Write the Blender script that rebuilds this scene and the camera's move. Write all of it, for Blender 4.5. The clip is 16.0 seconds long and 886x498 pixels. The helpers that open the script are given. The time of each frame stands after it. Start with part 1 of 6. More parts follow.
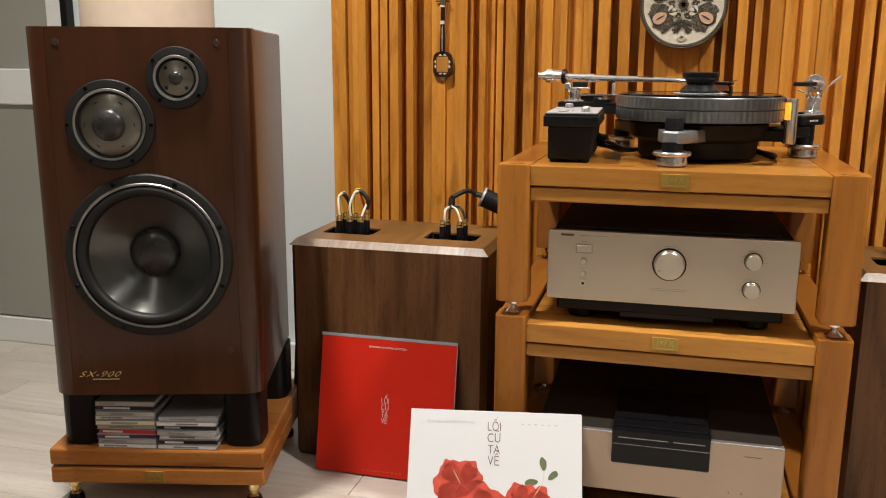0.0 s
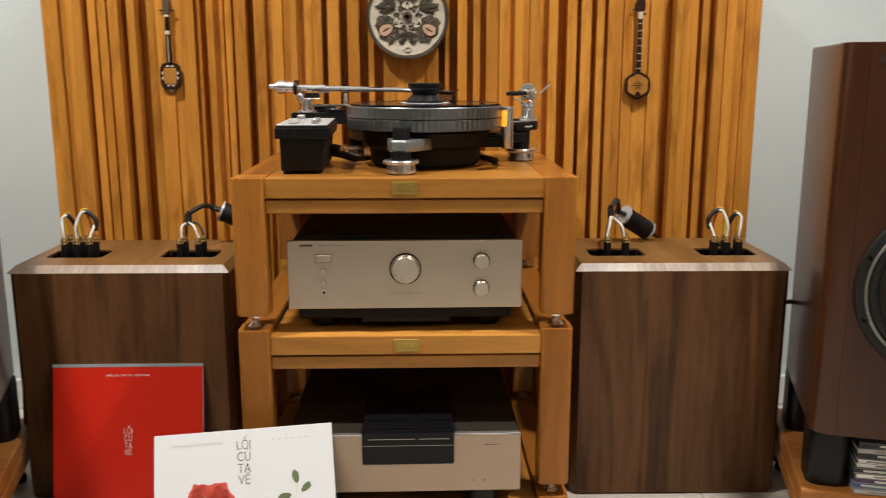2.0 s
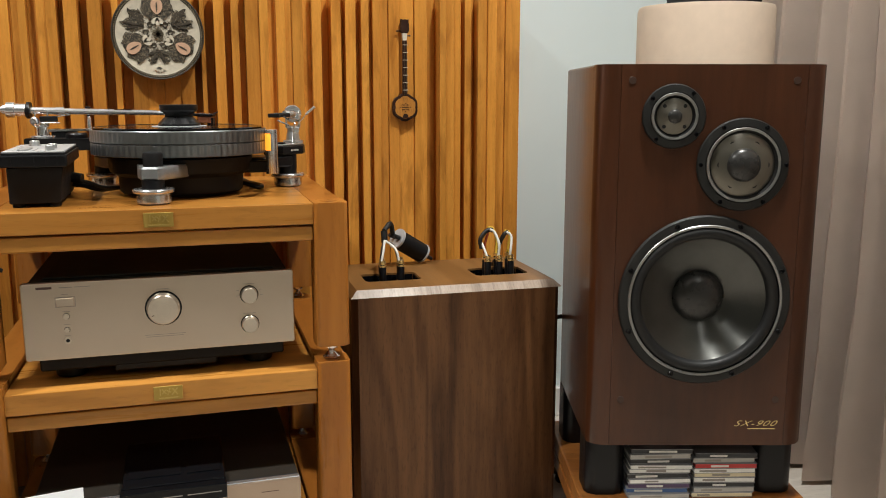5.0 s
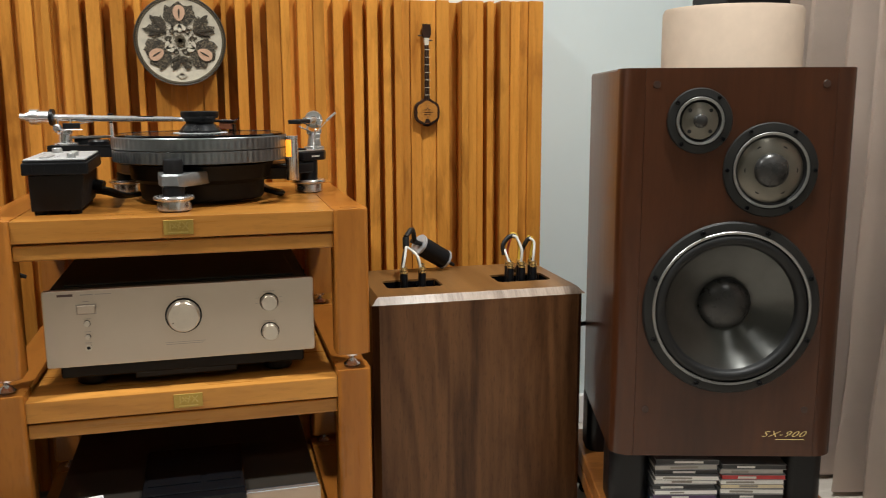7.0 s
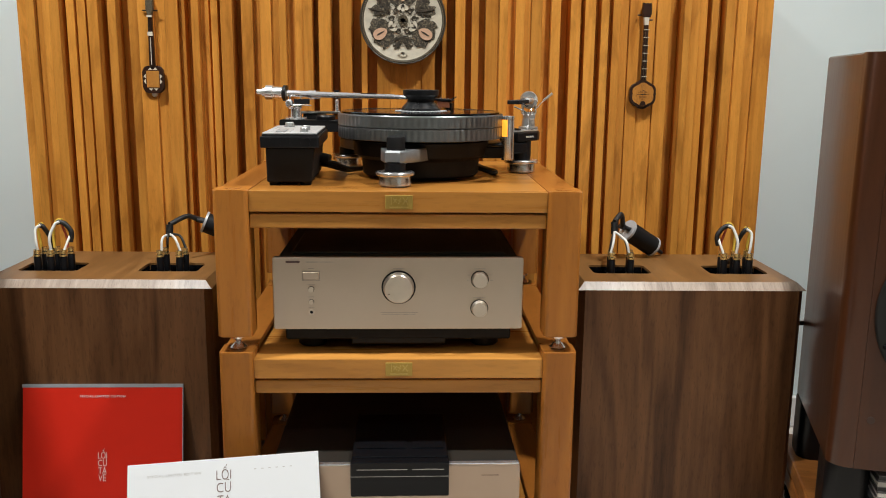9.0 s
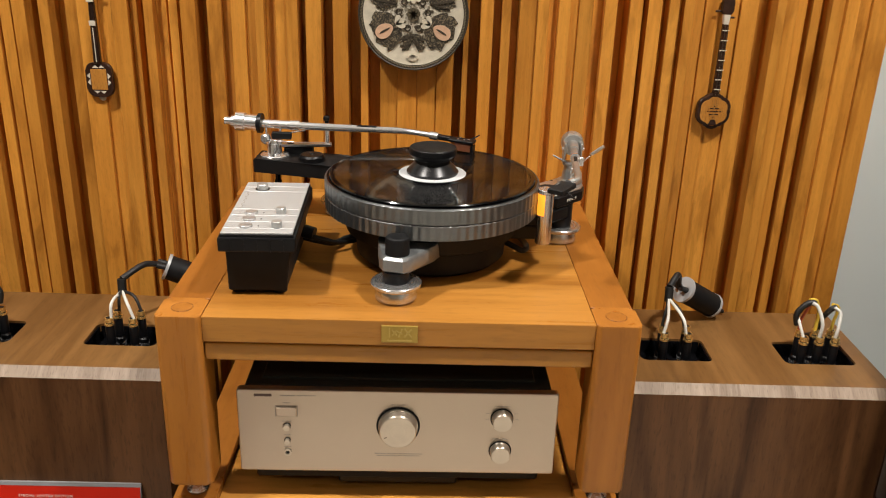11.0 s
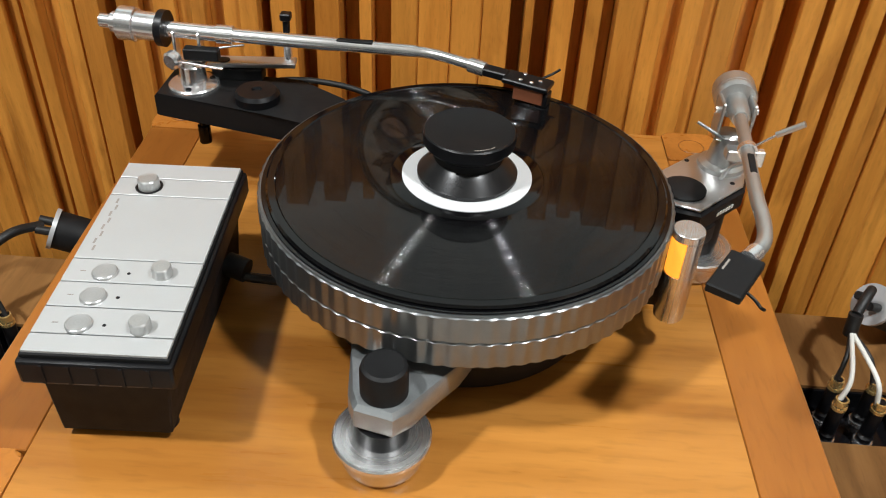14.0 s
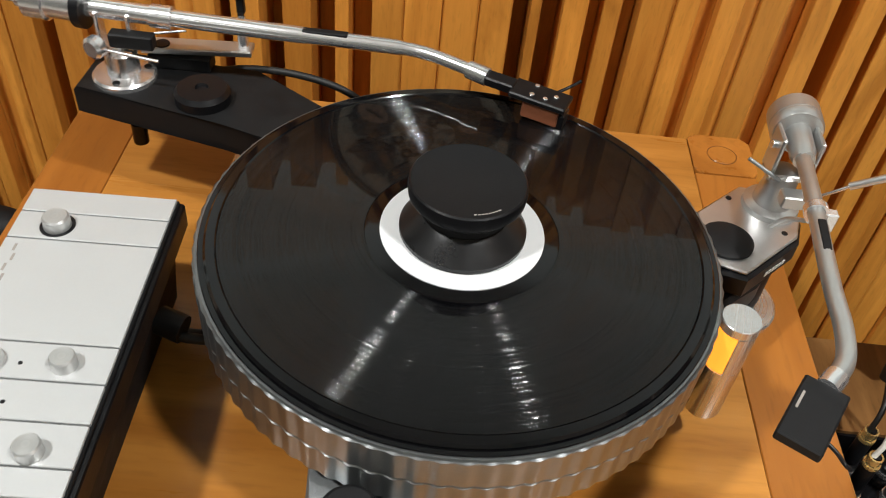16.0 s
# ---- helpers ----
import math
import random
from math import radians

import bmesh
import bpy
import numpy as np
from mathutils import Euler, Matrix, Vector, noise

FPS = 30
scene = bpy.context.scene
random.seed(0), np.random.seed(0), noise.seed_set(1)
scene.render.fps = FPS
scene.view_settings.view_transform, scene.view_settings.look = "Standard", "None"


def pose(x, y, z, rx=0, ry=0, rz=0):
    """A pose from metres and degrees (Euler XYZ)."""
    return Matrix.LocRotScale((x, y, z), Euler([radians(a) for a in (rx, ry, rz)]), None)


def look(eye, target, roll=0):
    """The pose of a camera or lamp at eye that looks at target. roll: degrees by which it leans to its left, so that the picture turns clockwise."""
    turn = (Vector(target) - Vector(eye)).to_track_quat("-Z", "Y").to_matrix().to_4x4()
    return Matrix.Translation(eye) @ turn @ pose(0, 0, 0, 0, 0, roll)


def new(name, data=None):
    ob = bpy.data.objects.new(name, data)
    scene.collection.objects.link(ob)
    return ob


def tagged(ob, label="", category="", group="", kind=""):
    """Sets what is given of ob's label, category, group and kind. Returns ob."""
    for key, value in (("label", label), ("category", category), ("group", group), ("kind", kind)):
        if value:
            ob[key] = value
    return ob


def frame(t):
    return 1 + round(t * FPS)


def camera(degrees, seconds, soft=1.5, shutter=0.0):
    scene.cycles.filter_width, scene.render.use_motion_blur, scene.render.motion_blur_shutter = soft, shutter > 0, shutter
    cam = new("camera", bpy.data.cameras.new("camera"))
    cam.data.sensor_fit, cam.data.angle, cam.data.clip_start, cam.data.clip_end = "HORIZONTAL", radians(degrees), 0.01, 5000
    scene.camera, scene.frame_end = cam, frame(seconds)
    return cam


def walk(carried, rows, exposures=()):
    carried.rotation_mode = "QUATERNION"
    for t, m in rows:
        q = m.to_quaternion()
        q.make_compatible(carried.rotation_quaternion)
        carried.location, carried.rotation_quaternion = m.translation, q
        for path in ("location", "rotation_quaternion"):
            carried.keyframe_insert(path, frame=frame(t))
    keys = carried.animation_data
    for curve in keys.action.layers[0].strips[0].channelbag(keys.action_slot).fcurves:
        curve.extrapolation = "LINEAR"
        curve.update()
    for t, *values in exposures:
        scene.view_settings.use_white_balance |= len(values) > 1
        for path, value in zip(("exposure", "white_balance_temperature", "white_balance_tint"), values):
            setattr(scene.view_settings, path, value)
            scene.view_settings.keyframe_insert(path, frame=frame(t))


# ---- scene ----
cam = camera(54.2, 16.0, soft=1.0, shutter=0.3)
PATH = [
    (0, (0.052, 0.005, 0.904), (-0.4612, 1.8928, 0.4876), 0.34),
    (0.5, (0.057, -0.024, 0.909), (-0.3996, 1.8699, 0.4590), 0.15),
    (1, (0.058, -0.035, 0.915), (-0.2817, 1.8853, 0.4696), 0.22),
    (1.5, (0.074, -0.022, 0.920), (-0.0901, 1.9244, 0.4923), 0.17),
    (2, (0.093, -0.001, 0.917), (0.1227, 1.9579, 0.5132), -0.03),
    (2.5, (0.102, 0.018, 0.915), (0.2983, 1.9708, 0.5284), -0.01),
    (3, (0.105, 0.023, 0.914), (0.4282, 1.9605, 0.5360), 0.18),
    (3.5, (0.110, 0.040, 0.908), (0.5291, 1.9597, 0.5367), 0.30),
    (4, (0.110, 0.053, 0.910), (0.6184, 1.9522, 0.5438), 0.60),
    (6.5, (0.136, 0.090, 0.909), (0.6708, 1.9891, 0.5808), -0.19),
    (7, (0.131, 0.089, 0.914), (0.6039, 2.0015, 0.5712), -0.26),
    (7.5, (0.117, 0.092, 0.905), (0.4844, 2.0274, 0.5600), -0.40),
    (8, (0.100, 0.082, 0.899), (0.3222, 2.0380, 0.5435), -0.40),
    (8.5, (0.087, 0.077, 0.896), (0.1633, 2.0416, 0.5297), -0.26),
    (11, (0.088, 0.554, 1.219), (0.1104, 2.4145, 0.4861), 1.89),
    (11.5, (0.120, 0.725, 1.263), (0.0916, 2.5236, 0.3881), 2.00),
    (12, (0.141, 0.859, 1.249), (0.0551, 2.6059, 0.2786), 1.96),
    (12.5, (0.112, 0.980, 1.239), (0.0699, 2.6950, 0.2102), 2.57),
    (13, (0.079, 1.076, 1.223), (0.0966, 2.7525, 0.1322), 3.29),
    (13.5, (0.073, 1.155, 1.211), (0.0828, 2.7854, 0.0533), 3.23),
    (14, (0.090, 1.231, 1.216), (0.0279, 2.8065, -0.0141), 2.84),
    (14.5, (0.116, 1.291, 1.211), (-0.0458, 2.8085, -0.0814), 1.94),
    (15, (0.127, 1.330, 1.214), (-0.0794, 2.8027, -0.1235), 1.62),
    (15.5, (0.098, 1.370, 1.208), (-0.0132, 2.8258, -0.1592), 4.09),
    (16, (0.071, 1.405, 1.206), (0.0791, 2.8482, -0.1782), 6.43),
]
EXPOSURES = [(0, 0.10, 6750, 13), (1.5, 0.02, 6700, 12), (3.5, 0.04, 6500, 9), (7, 0.06, 6300, 8), (8.5, 0.08, 6150, 8), (11, 0.02, 6900, 12), (11.5, -0.06, 6900, 12), (13.5, -0.03, 6200, 8),
             (14.5, 0.0, 6100, 7), (16, 0.0, 6300, 8)]
walk(cam, [(t, look(eye, target, roll)) for t, eye, target, roll in PATH], EXPOSURES)

# ---- light ----
world = bpy.data.worlds.new("room_dark")
world.use_nodes = True
world.node_tree.nodes["Background"].inputs[0].default_value = (0.9, 0.95, 1.0, 1)
world.node_tree.nodes["Background"].inputs[1].default_value = 0.01
scene.world = world
scene.view_settings.exposure = 0.0
CEIL = 2.70
# pair at y 1.18 follows the shadows; the four at negative y are added fill
DOWNLIGHTS = [(0.94, 1.18, 27), (-0.94, 1.18, 30), (0.94, -0.80, 6), (-0.94, -0.80, 6), (0.94, -2.5, 4), (-0.94, -2.5, 4)]
LAMP_COLOUR = (1.0, 0.978, 0.935)


# ---- mesh helpers ----
def box(x0, x1, y0, y1, z0, z1, bev=0.0, seg=1):
    bm = bmesh.new()
    v = [bm.verts.new((x, y, z)) for x in (x0, x1) for y in (y0, y1) for z in (z0, z1)]
    for q in ((0, 1, 3, 2), (4, 6, 7, 5), (0, 4, 5, 1), (2, 3, 7, 6), (0, 2, 6, 4), (1, 5, 7, 3)):
        bm.faces.new([v[i] for i in q])
    if bev:
        bmesh.ops.bevel(bm, geom=bm.edges[:], offset=bev, segments=seg, profile=0.5, affect="EDGES")
    return bm


def prism(pts, z0, z1, bev=0.0, seg=1, caps_only=True):
    """A polygon (counter-clockwise seen from above) raised from z0 to z1."""
    bm = bmesh.new()
    lo = [bm.verts.new((x, y, z0)) for x, y in pts]
    hi = [bm.verts.new((x, y, z1)) for x, y in pts]
    a, b = bm.faces.new(lo[::-1]), bm.faces.new(hi)
    for i in range(len(pts)):
        j = (i + 1) % len(pts)
        bm.faces.new((lo[i], lo[j], hi[j], hi[i]))
    if bev:
        edges = set(a.edges) | set(b.edges) if caps_only else bm.edges[:]
        bmesh.ops.bevel(bm, geom=list(edges), offset=bev, segments=seg, profile=0.5, affect="EDGES")
    return bm


def lathe(prof, n=48):
    """Revolves (radius, height) pairs about z."""
    bm = bmesh.new()
    rings = []
    for r, z in prof:
        if r < 1e-6:
            rings.append([bm.verts.new((0, 0, z))])
        else:
            rings.append([bm.verts.new((r * math.cos(2 * math.pi * i / n), r * math.sin(2 * math.pi * i / n), z)) for i in range(n)])
    for a, b in zip(rings, rings[1:]):
        for i in range(n):
            j = (i + 1) % n
            if len(a) == 1 and len(b) == 1:
                continue
            if len(a) == 1:
                bm.faces.new((a[0], b[j], b[i]))
            elif len(b) == 1:
                bm.faces.new((a[i], a[j], b[0]))
            else:
                bm.faces.new((a[i], a[j], b[j], b[i]))
    bmesh.ops.recalc_face_normals(bm, faces=bm.faces[:])
    return bm


def disc(r, z0, z1, bev=0.001, n=40):
    return lathe([(0, z0), (r - bev, z0), (r, z0 + bev), (r, z1 - bev), (r - bev, z1), (0, z1)], n)


def ring(r0, r1, z0, z1, n=56):
    return lathe([(r0, z0), (r1, z0), (r1, z1), (r0, z1), (r0, z0)], n)


def smooth_path(pts, k=8):
    """Catmull-Rom through the points."""
    p = [Vector(q) for q in pts]
    p = [2 * p[0] - p[1]] + p + [2 * p[-1] - p[-2]]
    out = []
    for i in range(1, len(p) - 2):
        for s in range(k):
            t = s / k
            a, b, c, d = p[i - 1:i + 3]
            out.append(0.5 * (2 * b + (c - a) * t + (2 * a - 5 * b + 4 * c - d) * t * t + (3 * b - a - 3 * c + d) * t ** 3))
    return out + [p[-2]]


def tube(pts, r, n=10, k=8, smooth=True):
    bm, n = bmesh.new(), max(n, 14)
    p = smooth_path(pts, k) if smooth and len(pts) > 2 else [Vector(q) for q in pts]
    rr = r if isinstance(r, (list, tuple)) else [r] * len(p)
    rings, side = [], None
    for i, q in enumerate(p):
        d = (p[min(i + 1, len(p) - 1)] - p[max(i - 1, 0)]).normalized()
        if side is None:
            side = d.orthogonal().normalized()
        side = (side - d * side.dot(d)).normalized()
        up = d.cross(side)
        rings.append([bm.verts.new(q + rr[i] * (math.cos(2 * math.pi * s / n) * side + math.sin(2 * math.pi * s / n) * up)) for s in range(n)])
    for a, b in zip(rings, rings[1:]):
        for i in range(n):
            bm.faces.new((a[i], a[(i + 1) % n], b[(i + 1) % n], b[i]))
    bm.faces.new(rings[0][::-1]), bm.faces.new(rings[-1])
    return bm


def moved(bm, m):
    bmesh.ops.transform(bm, matrix=m, verts=bm.verts[:])
    return bm


def joined(*many):
    out = bmesh.new()
    for bm in many:
        me = bpy.data.meshes.new("join")
        bm.to_mesh(me)
        out.from_mesh(me)
        bpy.data.meshes.remove(me)
        bm.free()
    return out


def aim(a, b):
    """The pose at a whose z axis points to b."""
    d = Vector(b) - Vector(a)
    return Matrix.Translation(a) @ d.to_track_quat("Z", "Y").to_matrix().to_4x4()


def rounded(x0, x1, y0, y1, r, n=5):
    pts = []
    for cx, cy, a in ((x1 - r, y0 + r, -90), (x1 - r, y1 - r, 0), (x0 + r, y1 - r, 90), (x0 + r, y0 + r, 180)):
        pts += [(cx + r * math.cos(radians(a + 90 * i / n)), cy + r * math.sin(radians(a + 90 * i / n))) for i in range(n + 1)]
    return pts


def lettering(text, size, depth=0.0003, shear=0.0, spacing=1.0, thin=0.0):
    """Letters of the built-in font, centred, in the xy plane."""
    cu = bpy.data.curves.new("letters", "FONT")
    cu.body, cu.size, cu.align_x, cu.align_y, cu.extrude, cu.shear, cu.space_character = text, size, "CENTER", "CENTER", depth, shear, spacing
    cu.resolution_u, cu.offset = 3, -thin
    ob = bpy.data.objects.new("letters", cu)
    scene.collection.objects.link(ob)
    me = bpy.data.meshes.new_from_object(ob.evaluated_get(bpy.context.evaluated_depsgraph_get()))
    bm = bmesh.new()
    bm.from_mesh(me)
    bpy.data.objects.remove(ob), bpy.data.curves.remove(cu), bpy.data.meshes.remove(me)
    return bm


def mesh_of(name, bm, material):
    me = bpy.data.meshes.new(name)
    bm.to_mesh(me)
    bm.free()
    me.polygons.foreach_set("use_smooth", [True] * len(me.polygons))
    me.set_sharp_from_angle(angle=radians(28))
    # broad flat faces keep crisp outlines
    for p in me.polygons:
        if p.area > 1e-4 and max(map(abs, p.normal)) > 0.9999:
            for i in p.loop_indices:
                me.edges[me.loops[i].edge_index].use_edge_sharp = True
    me.materials.append(material)
    return me


def part(name, bm, material, parent, label="", m=None):
    me = bm if isinstance(bm, bpy.types.Mesh) else mesh_of(name, bm, material)
    ob = new(name, me)
    ob.parent = parent
    if m is not None:
        ob.matrix_basis = m
    return tagged(ob, label)


def thing(name, label, category, m=None, group="", kind=""):
    ob = new(name)
    ob.empty_display_size = 0.05
    if m is not None:
        ob.matrix_basis = m
    return tagged(ob, label, category, group, kind)


def solid(name, bm, material, label, category, m=None, group="", kind=""):
    ob = new(name, mesh_of(name, bm, material))
    if m is not None:
        ob.matrix_basis = m
    return tagged(ob, label, category, group, kind)


FACE = pose(0, 0, 0, 90, 0, 0)  # xy drawing plane turned to face -y


# ---- materials ----
def nodes(name):
    m = bpy.data.materials.new(name)
    m.use_nodes = True
    t = m.node_tree
    return m, t.nodes, t.links, t.nodes["Principled BSDF"]


def ramp(n, l, source, stops):
    r = n.new("ShaderNodeValToRGB")
    while len(r.color_ramp.elements) < len(stops):
        r.color_ramp.elements.new(0.5)
    for e, (p, c) in zip(r.color_ramp.elements, stops):
        e.position, e.color = p, (*c, 1)
    l.new(source, r.inputs[0])
    return r


def noisy(n, l, vector, scale, detail=4.0, rough=0.55, distort=0.0):
    t = n.new("ShaderNodeTexNoise")
    t.inputs["Scale"].default_value, t.inputs["Detail"].default_value = scale, detail
    t.inputs["Roughness"].default_value, t.inputs["Distortion"].default_value = rough, distort
    if vector:
        l.new(vector, t.inputs["Vector"])
    return t


def mathnode(n, l, op, a, b):
    t = n.new("ShaderNodeMath")
    t.operation = op
    for i, v in enumerate((a, b)):
        if isinstance(v, (int, float)):
            t.inputs[i].default_value = v
        else:
            l.new(v, t.inputs[i])
    return t.outputs[0]


def bumped(n, l, bsdf, height, strength, distance=0.001):
    b = n.new("ShaderNodeBump")
    b.inputs["Strength"].default_value, b.inputs["Distance"].default_value = strength, distance
    l.new(height, b.inputs["Height"])
    l.new(b.outputs[0], bsdf.inputs["Normal"])


def plain(name, col, rough=0.5, metal=0.0, vary=0.08, scale=40.0, bump=0.05, spec=0.5, coat=0.0, fine=900.0):
    """A surface with cloudy and fine variation."""
    m, n, l, b = nodes(name)
    tc = n.new("ShaderNodeTexCoord")
    big, small = noisy(n, l, tc.outputs["Object"], scale), noisy(n, l, tc.outputs["Object"], fine, 2.0)
    mix = mathnode(n, l, "ADD", mathnode(n, l, "MULTIPLY", big.outputs[0], 0.7), mathnode(n, l, "MULTIPLY", small.outputs[0], 0.3))
    lo, hi = tuple(c * (1 - vary) for c in col), tuple(min(1, c * (1 + vary)) for c in col)
    l.new(ramp(n, l, mix, [(0.3, lo), (0.7, hi)]).outputs[0], b.inputs["Base Color"])
    r = n.new("ShaderNodeMapRange")
    r.inputs[3].default_value, r.inputs[4].default_value = max(0.02, rough * (1 - 1.5 * vary)), min(1, rough * (1 + 1.5 * vary))
    l.new(big.outputs[0], r.inputs[0])
    l.new(r.outputs[0], b.inputs["Roughness"])
    b.inputs["Metallic"].default_value = metal
    b.inputs["Specular IOR Level"].default_value = spec
    b.inputs["Coat Weight"].default_value = coat
    b.inputs["Coat Roughness"].default_value = 0.15
    if bump:
        bumped(n, l, b, small.outputs[0], bump)
    return m


def wood(name, dark, light, grain="z", size=1.0, rough=0.4, coat=0.0, rings=0.5, tint=0.12, fibre=0.35, contrast=0.18, pores=0.6, streak=0.0):
    """Sawn wood: long figure, fibres and pores along the grain, each piece with its own shift and tone."""
    m, n, l, b = nodes(name)
    tc, info = n.new("ShaderNodeTexCoord"), n.new("ShaderNodeObjectInfo")
    shift = n.new("ShaderNodeVectorMath")
    shift.operation = "MULTIPLY_ADD"
    comb = n.new("ShaderNodeCombineXYZ")
    for i in range(3):
        l.new(mathnode(n, l, "MULTIPLY", info.outputs["Random"], (7.3, 5.1, 11.7)[i]), comb.inputs[i])
    shift.inputs[1].default_value = (1, 1, 1)
    l.new(tc.outputs["Object"], shift.inputs[0])
    l.new(comb.outputs[0], shift.inputs[2])
    across, along = 1.0 / size, 0.07 / size

    def stretched(k, extra=1.0):
        mp = n.new("ShaderNodeMapping")
        mp.inputs["Scale"].default_value = [along * extra if a == grain else across * k for a in "xyz"]
        l.new(shift.outputs[0], mp.inputs["Vector"])
        return mp.outputs[0]

    big = noisy(n, l, stretched(1.0, 1.2), 9.0, 3.0, 0.5, 0.6)
    wave = mathnode(n, l, "ADD", mathnode(n, l, "MULTIPLY", mathnode(n, l, "SINE", mathnode(n, l, "MULTIPLY", big.outputs[0], 52.0), 0.0), 0.5), 0.5)
    fine = noisy(n, l, stretched(1.0), 130.0, 5.0, 0.6)
    pore = noisy(n, l, stretched(1.0, 2.5), 420.0, 2.0, 0.5)
    f = mathnode(n, l, "ADD", mathnode(n, l, "MULTIPLY", big.outputs[0], 1.0 - fibre), mathnode(n, l, "MULTIPLY", fine.outputs[0], fibre))
    f = mathnode(n, l, "ADD", f, mathnode(n, l, "MULTIPLY", mathnode(n, l, "SUBTRACT", wave, 0.5), 0.16 * rings))
    mid = tuple((a + c) / 2 for a, c in zip(dark, light))
    col = ramp(n, l, f, [(0.5 - contrast, dark), (0.5, mid), (0.5 + contrast, light)])
    pm = ramp(n, l, pore.outputs[0], [(0.32, (pores, pores, pores)), (0.45, (1, 1, 1))])
    patch = noisy(n, l, stretched(0.8, 3.5), 16.0, 4.0, 0.6, 0.8)
    sm = ramp(n, l, patch.outputs[0], [(0.34, (1 - streak, 1 - 1.15 * streak, 1 - 1.3 * streak)), (0.47, (1, 1, 1)), (0.56, (1, 1, 1)), (0.74, (1 + 0.3 * streak, 1 + 0.35 * streak, 1 + 0.35 * streak))])
    dirt = n.new("ShaderNodeMix")
    dirt.data_type, dirt.blend_type = "RGBA", "MULTIPLY"
    dirt.inputs[0].default_value = 1.0
    l.new(pm.outputs[0], dirt.inputs[6])
    l.new(sm.outputs[0], dirt.inputs[7])
    mul = n.new("ShaderNodeMix")
    mul.data_type, mul.blend_type = "RGBA", "MULTIPLY"
    mul.inputs[0].default_value = 1.0
    l.new(col.outputs[0], mul.inputs[6])
    l.new(dirt.outputs[2], mul.inputs[7])
    hsv = n.new("ShaderNodeHueSaturation")
    vr = n.new("ShaderNodeMapRange")
    vr.inputs[3].default_value, vr.inputs[4].default_value = 1 - tint, 1 + tint
    l.new(info.outputs["Random"], vr.inputs[0])
    l.new(vr.outputs[0], hsv.inputs["Value"])
    l.new(mul.outputs[2], hsv.inputs["Color"])
    l.new(hsv.outputs[0], b.inputs["Base Color"])
    rr = n.new("ShaderNodeMapRange")
    rr.inputs[3].default_value, rr.inputs[4].default_value = rough * 0.85, rough * 1.2
    l.new(fine.outputs[0], rr.inputs[0])
    l.new(rr.outputs[0], b.inputs["Roughness"])
    b.inputs["Specular IOR Level"].default_value = 0.25
    b.inputs["Coat Weight"].default_value, b.inputs["Coat Roughness"].default_value = min(1.0, coat * 0.5), 0.2 if coat < 0.5 else 0.13
    bumped(n, l, b, mathnode(n, l, "ADD", fine.outputs[0], pore.outputs[0]), 0.12, 0.0006)
    return m


def turned(name, col, rough, aniso=0.8, metal=1.0, rings=0.0, ring_scale=900.0, coat=0.0, spec=0.5):
    """Metal or vinyl cut on a lathe about the part's own z axis."""
    m, n, l, b = nodes(name)
    tc, tan = n.new("ShaderNodeTexCoord"), n.new("ShaderNodeTangent")
    tan.direction_type, tan.axis = "RADIAL", "Z"
    l.new(tan.outputs[0], b.inputs["Tangent"])
    b.inputs["Anisotropic Rotation"].default_value = 0.25
    sep = n.new("ShaderNodeSeparateXYZ")
    l.new(tc.outputs["Object"], sep.inputs[0])
    comb = n.new("ShaderNodeCombineXYZ")
    l.new(sep.outputs[0], comb.inputs[0]), l.new(sep.outputs[1], comb.inputs[1])
    ln = n.new("ShaderNodeVectorMath")
    ln.operation = "LENGTH"
    l.new(comb.outputs[0], ln.inputs[0])
    radius = n.new("ShaderNodeCombineXYZ")
    l.new(ln.outputs["Value"], radius.inputs[0])
    t = noisy(n, l, radius.outputs[0], ring_scale, 3.0, 0.6)
    wide = noisy(n, l, radius.outputs[0], 120.0, 3.0, 0.6)
    cloud = noisy(n, l, tc.outputs["Object"], 30.0, 3.0)
    f = mathnode(n, l, "ADD", mathnode(n, l, "MULTIPLY", t.outputs[0], 0.5), mathnode(n, l, "MULTIPLY", cloud.outputs[0], 0.5))
    l.new(ramp(n, l, f, [(0.3, tuple(c * 0.85 for c in col)), (0.7, tuple(min(1, c * 1.12) for c in col))]).outputs[0], b.inputs["Base Color"])
    rr = n.new("ShaderNodeMapRange")
    rr.inputs[1].default_value, rr.inputs[2].default_value = 0.35, 0.65
    rr.inputs[3].default_value, rr.inputs[4].default_value = rough * (1 - 0.5 * rings), rough * (1 + 0.5 * rings)
    l.new(wide.outputs[0], rr.inputs[0])
    l.new(rr.outputs[0], b.inputs["Roughness"])
    b.inputs["Metallic"].default_value, b.inputs["Anisotropic"].default_value = metal, aniso
    b.inputs["Specular IOR Level"].default_value = spec
    b.inputs["Coat Weight"].default_value, b.inputs["Coat Roughness"].default_value = coat, 0.025
    return m


def glowing(name, col, strength):
    m, n, l, b = nodes(name)
    b.inputs["Base Color"].default_value = (*col, 1)
    b.inputs["Emission Color"].default_value = (*col, 1)
    b.inputs["Emission Strength"].default_value = strength
    return m


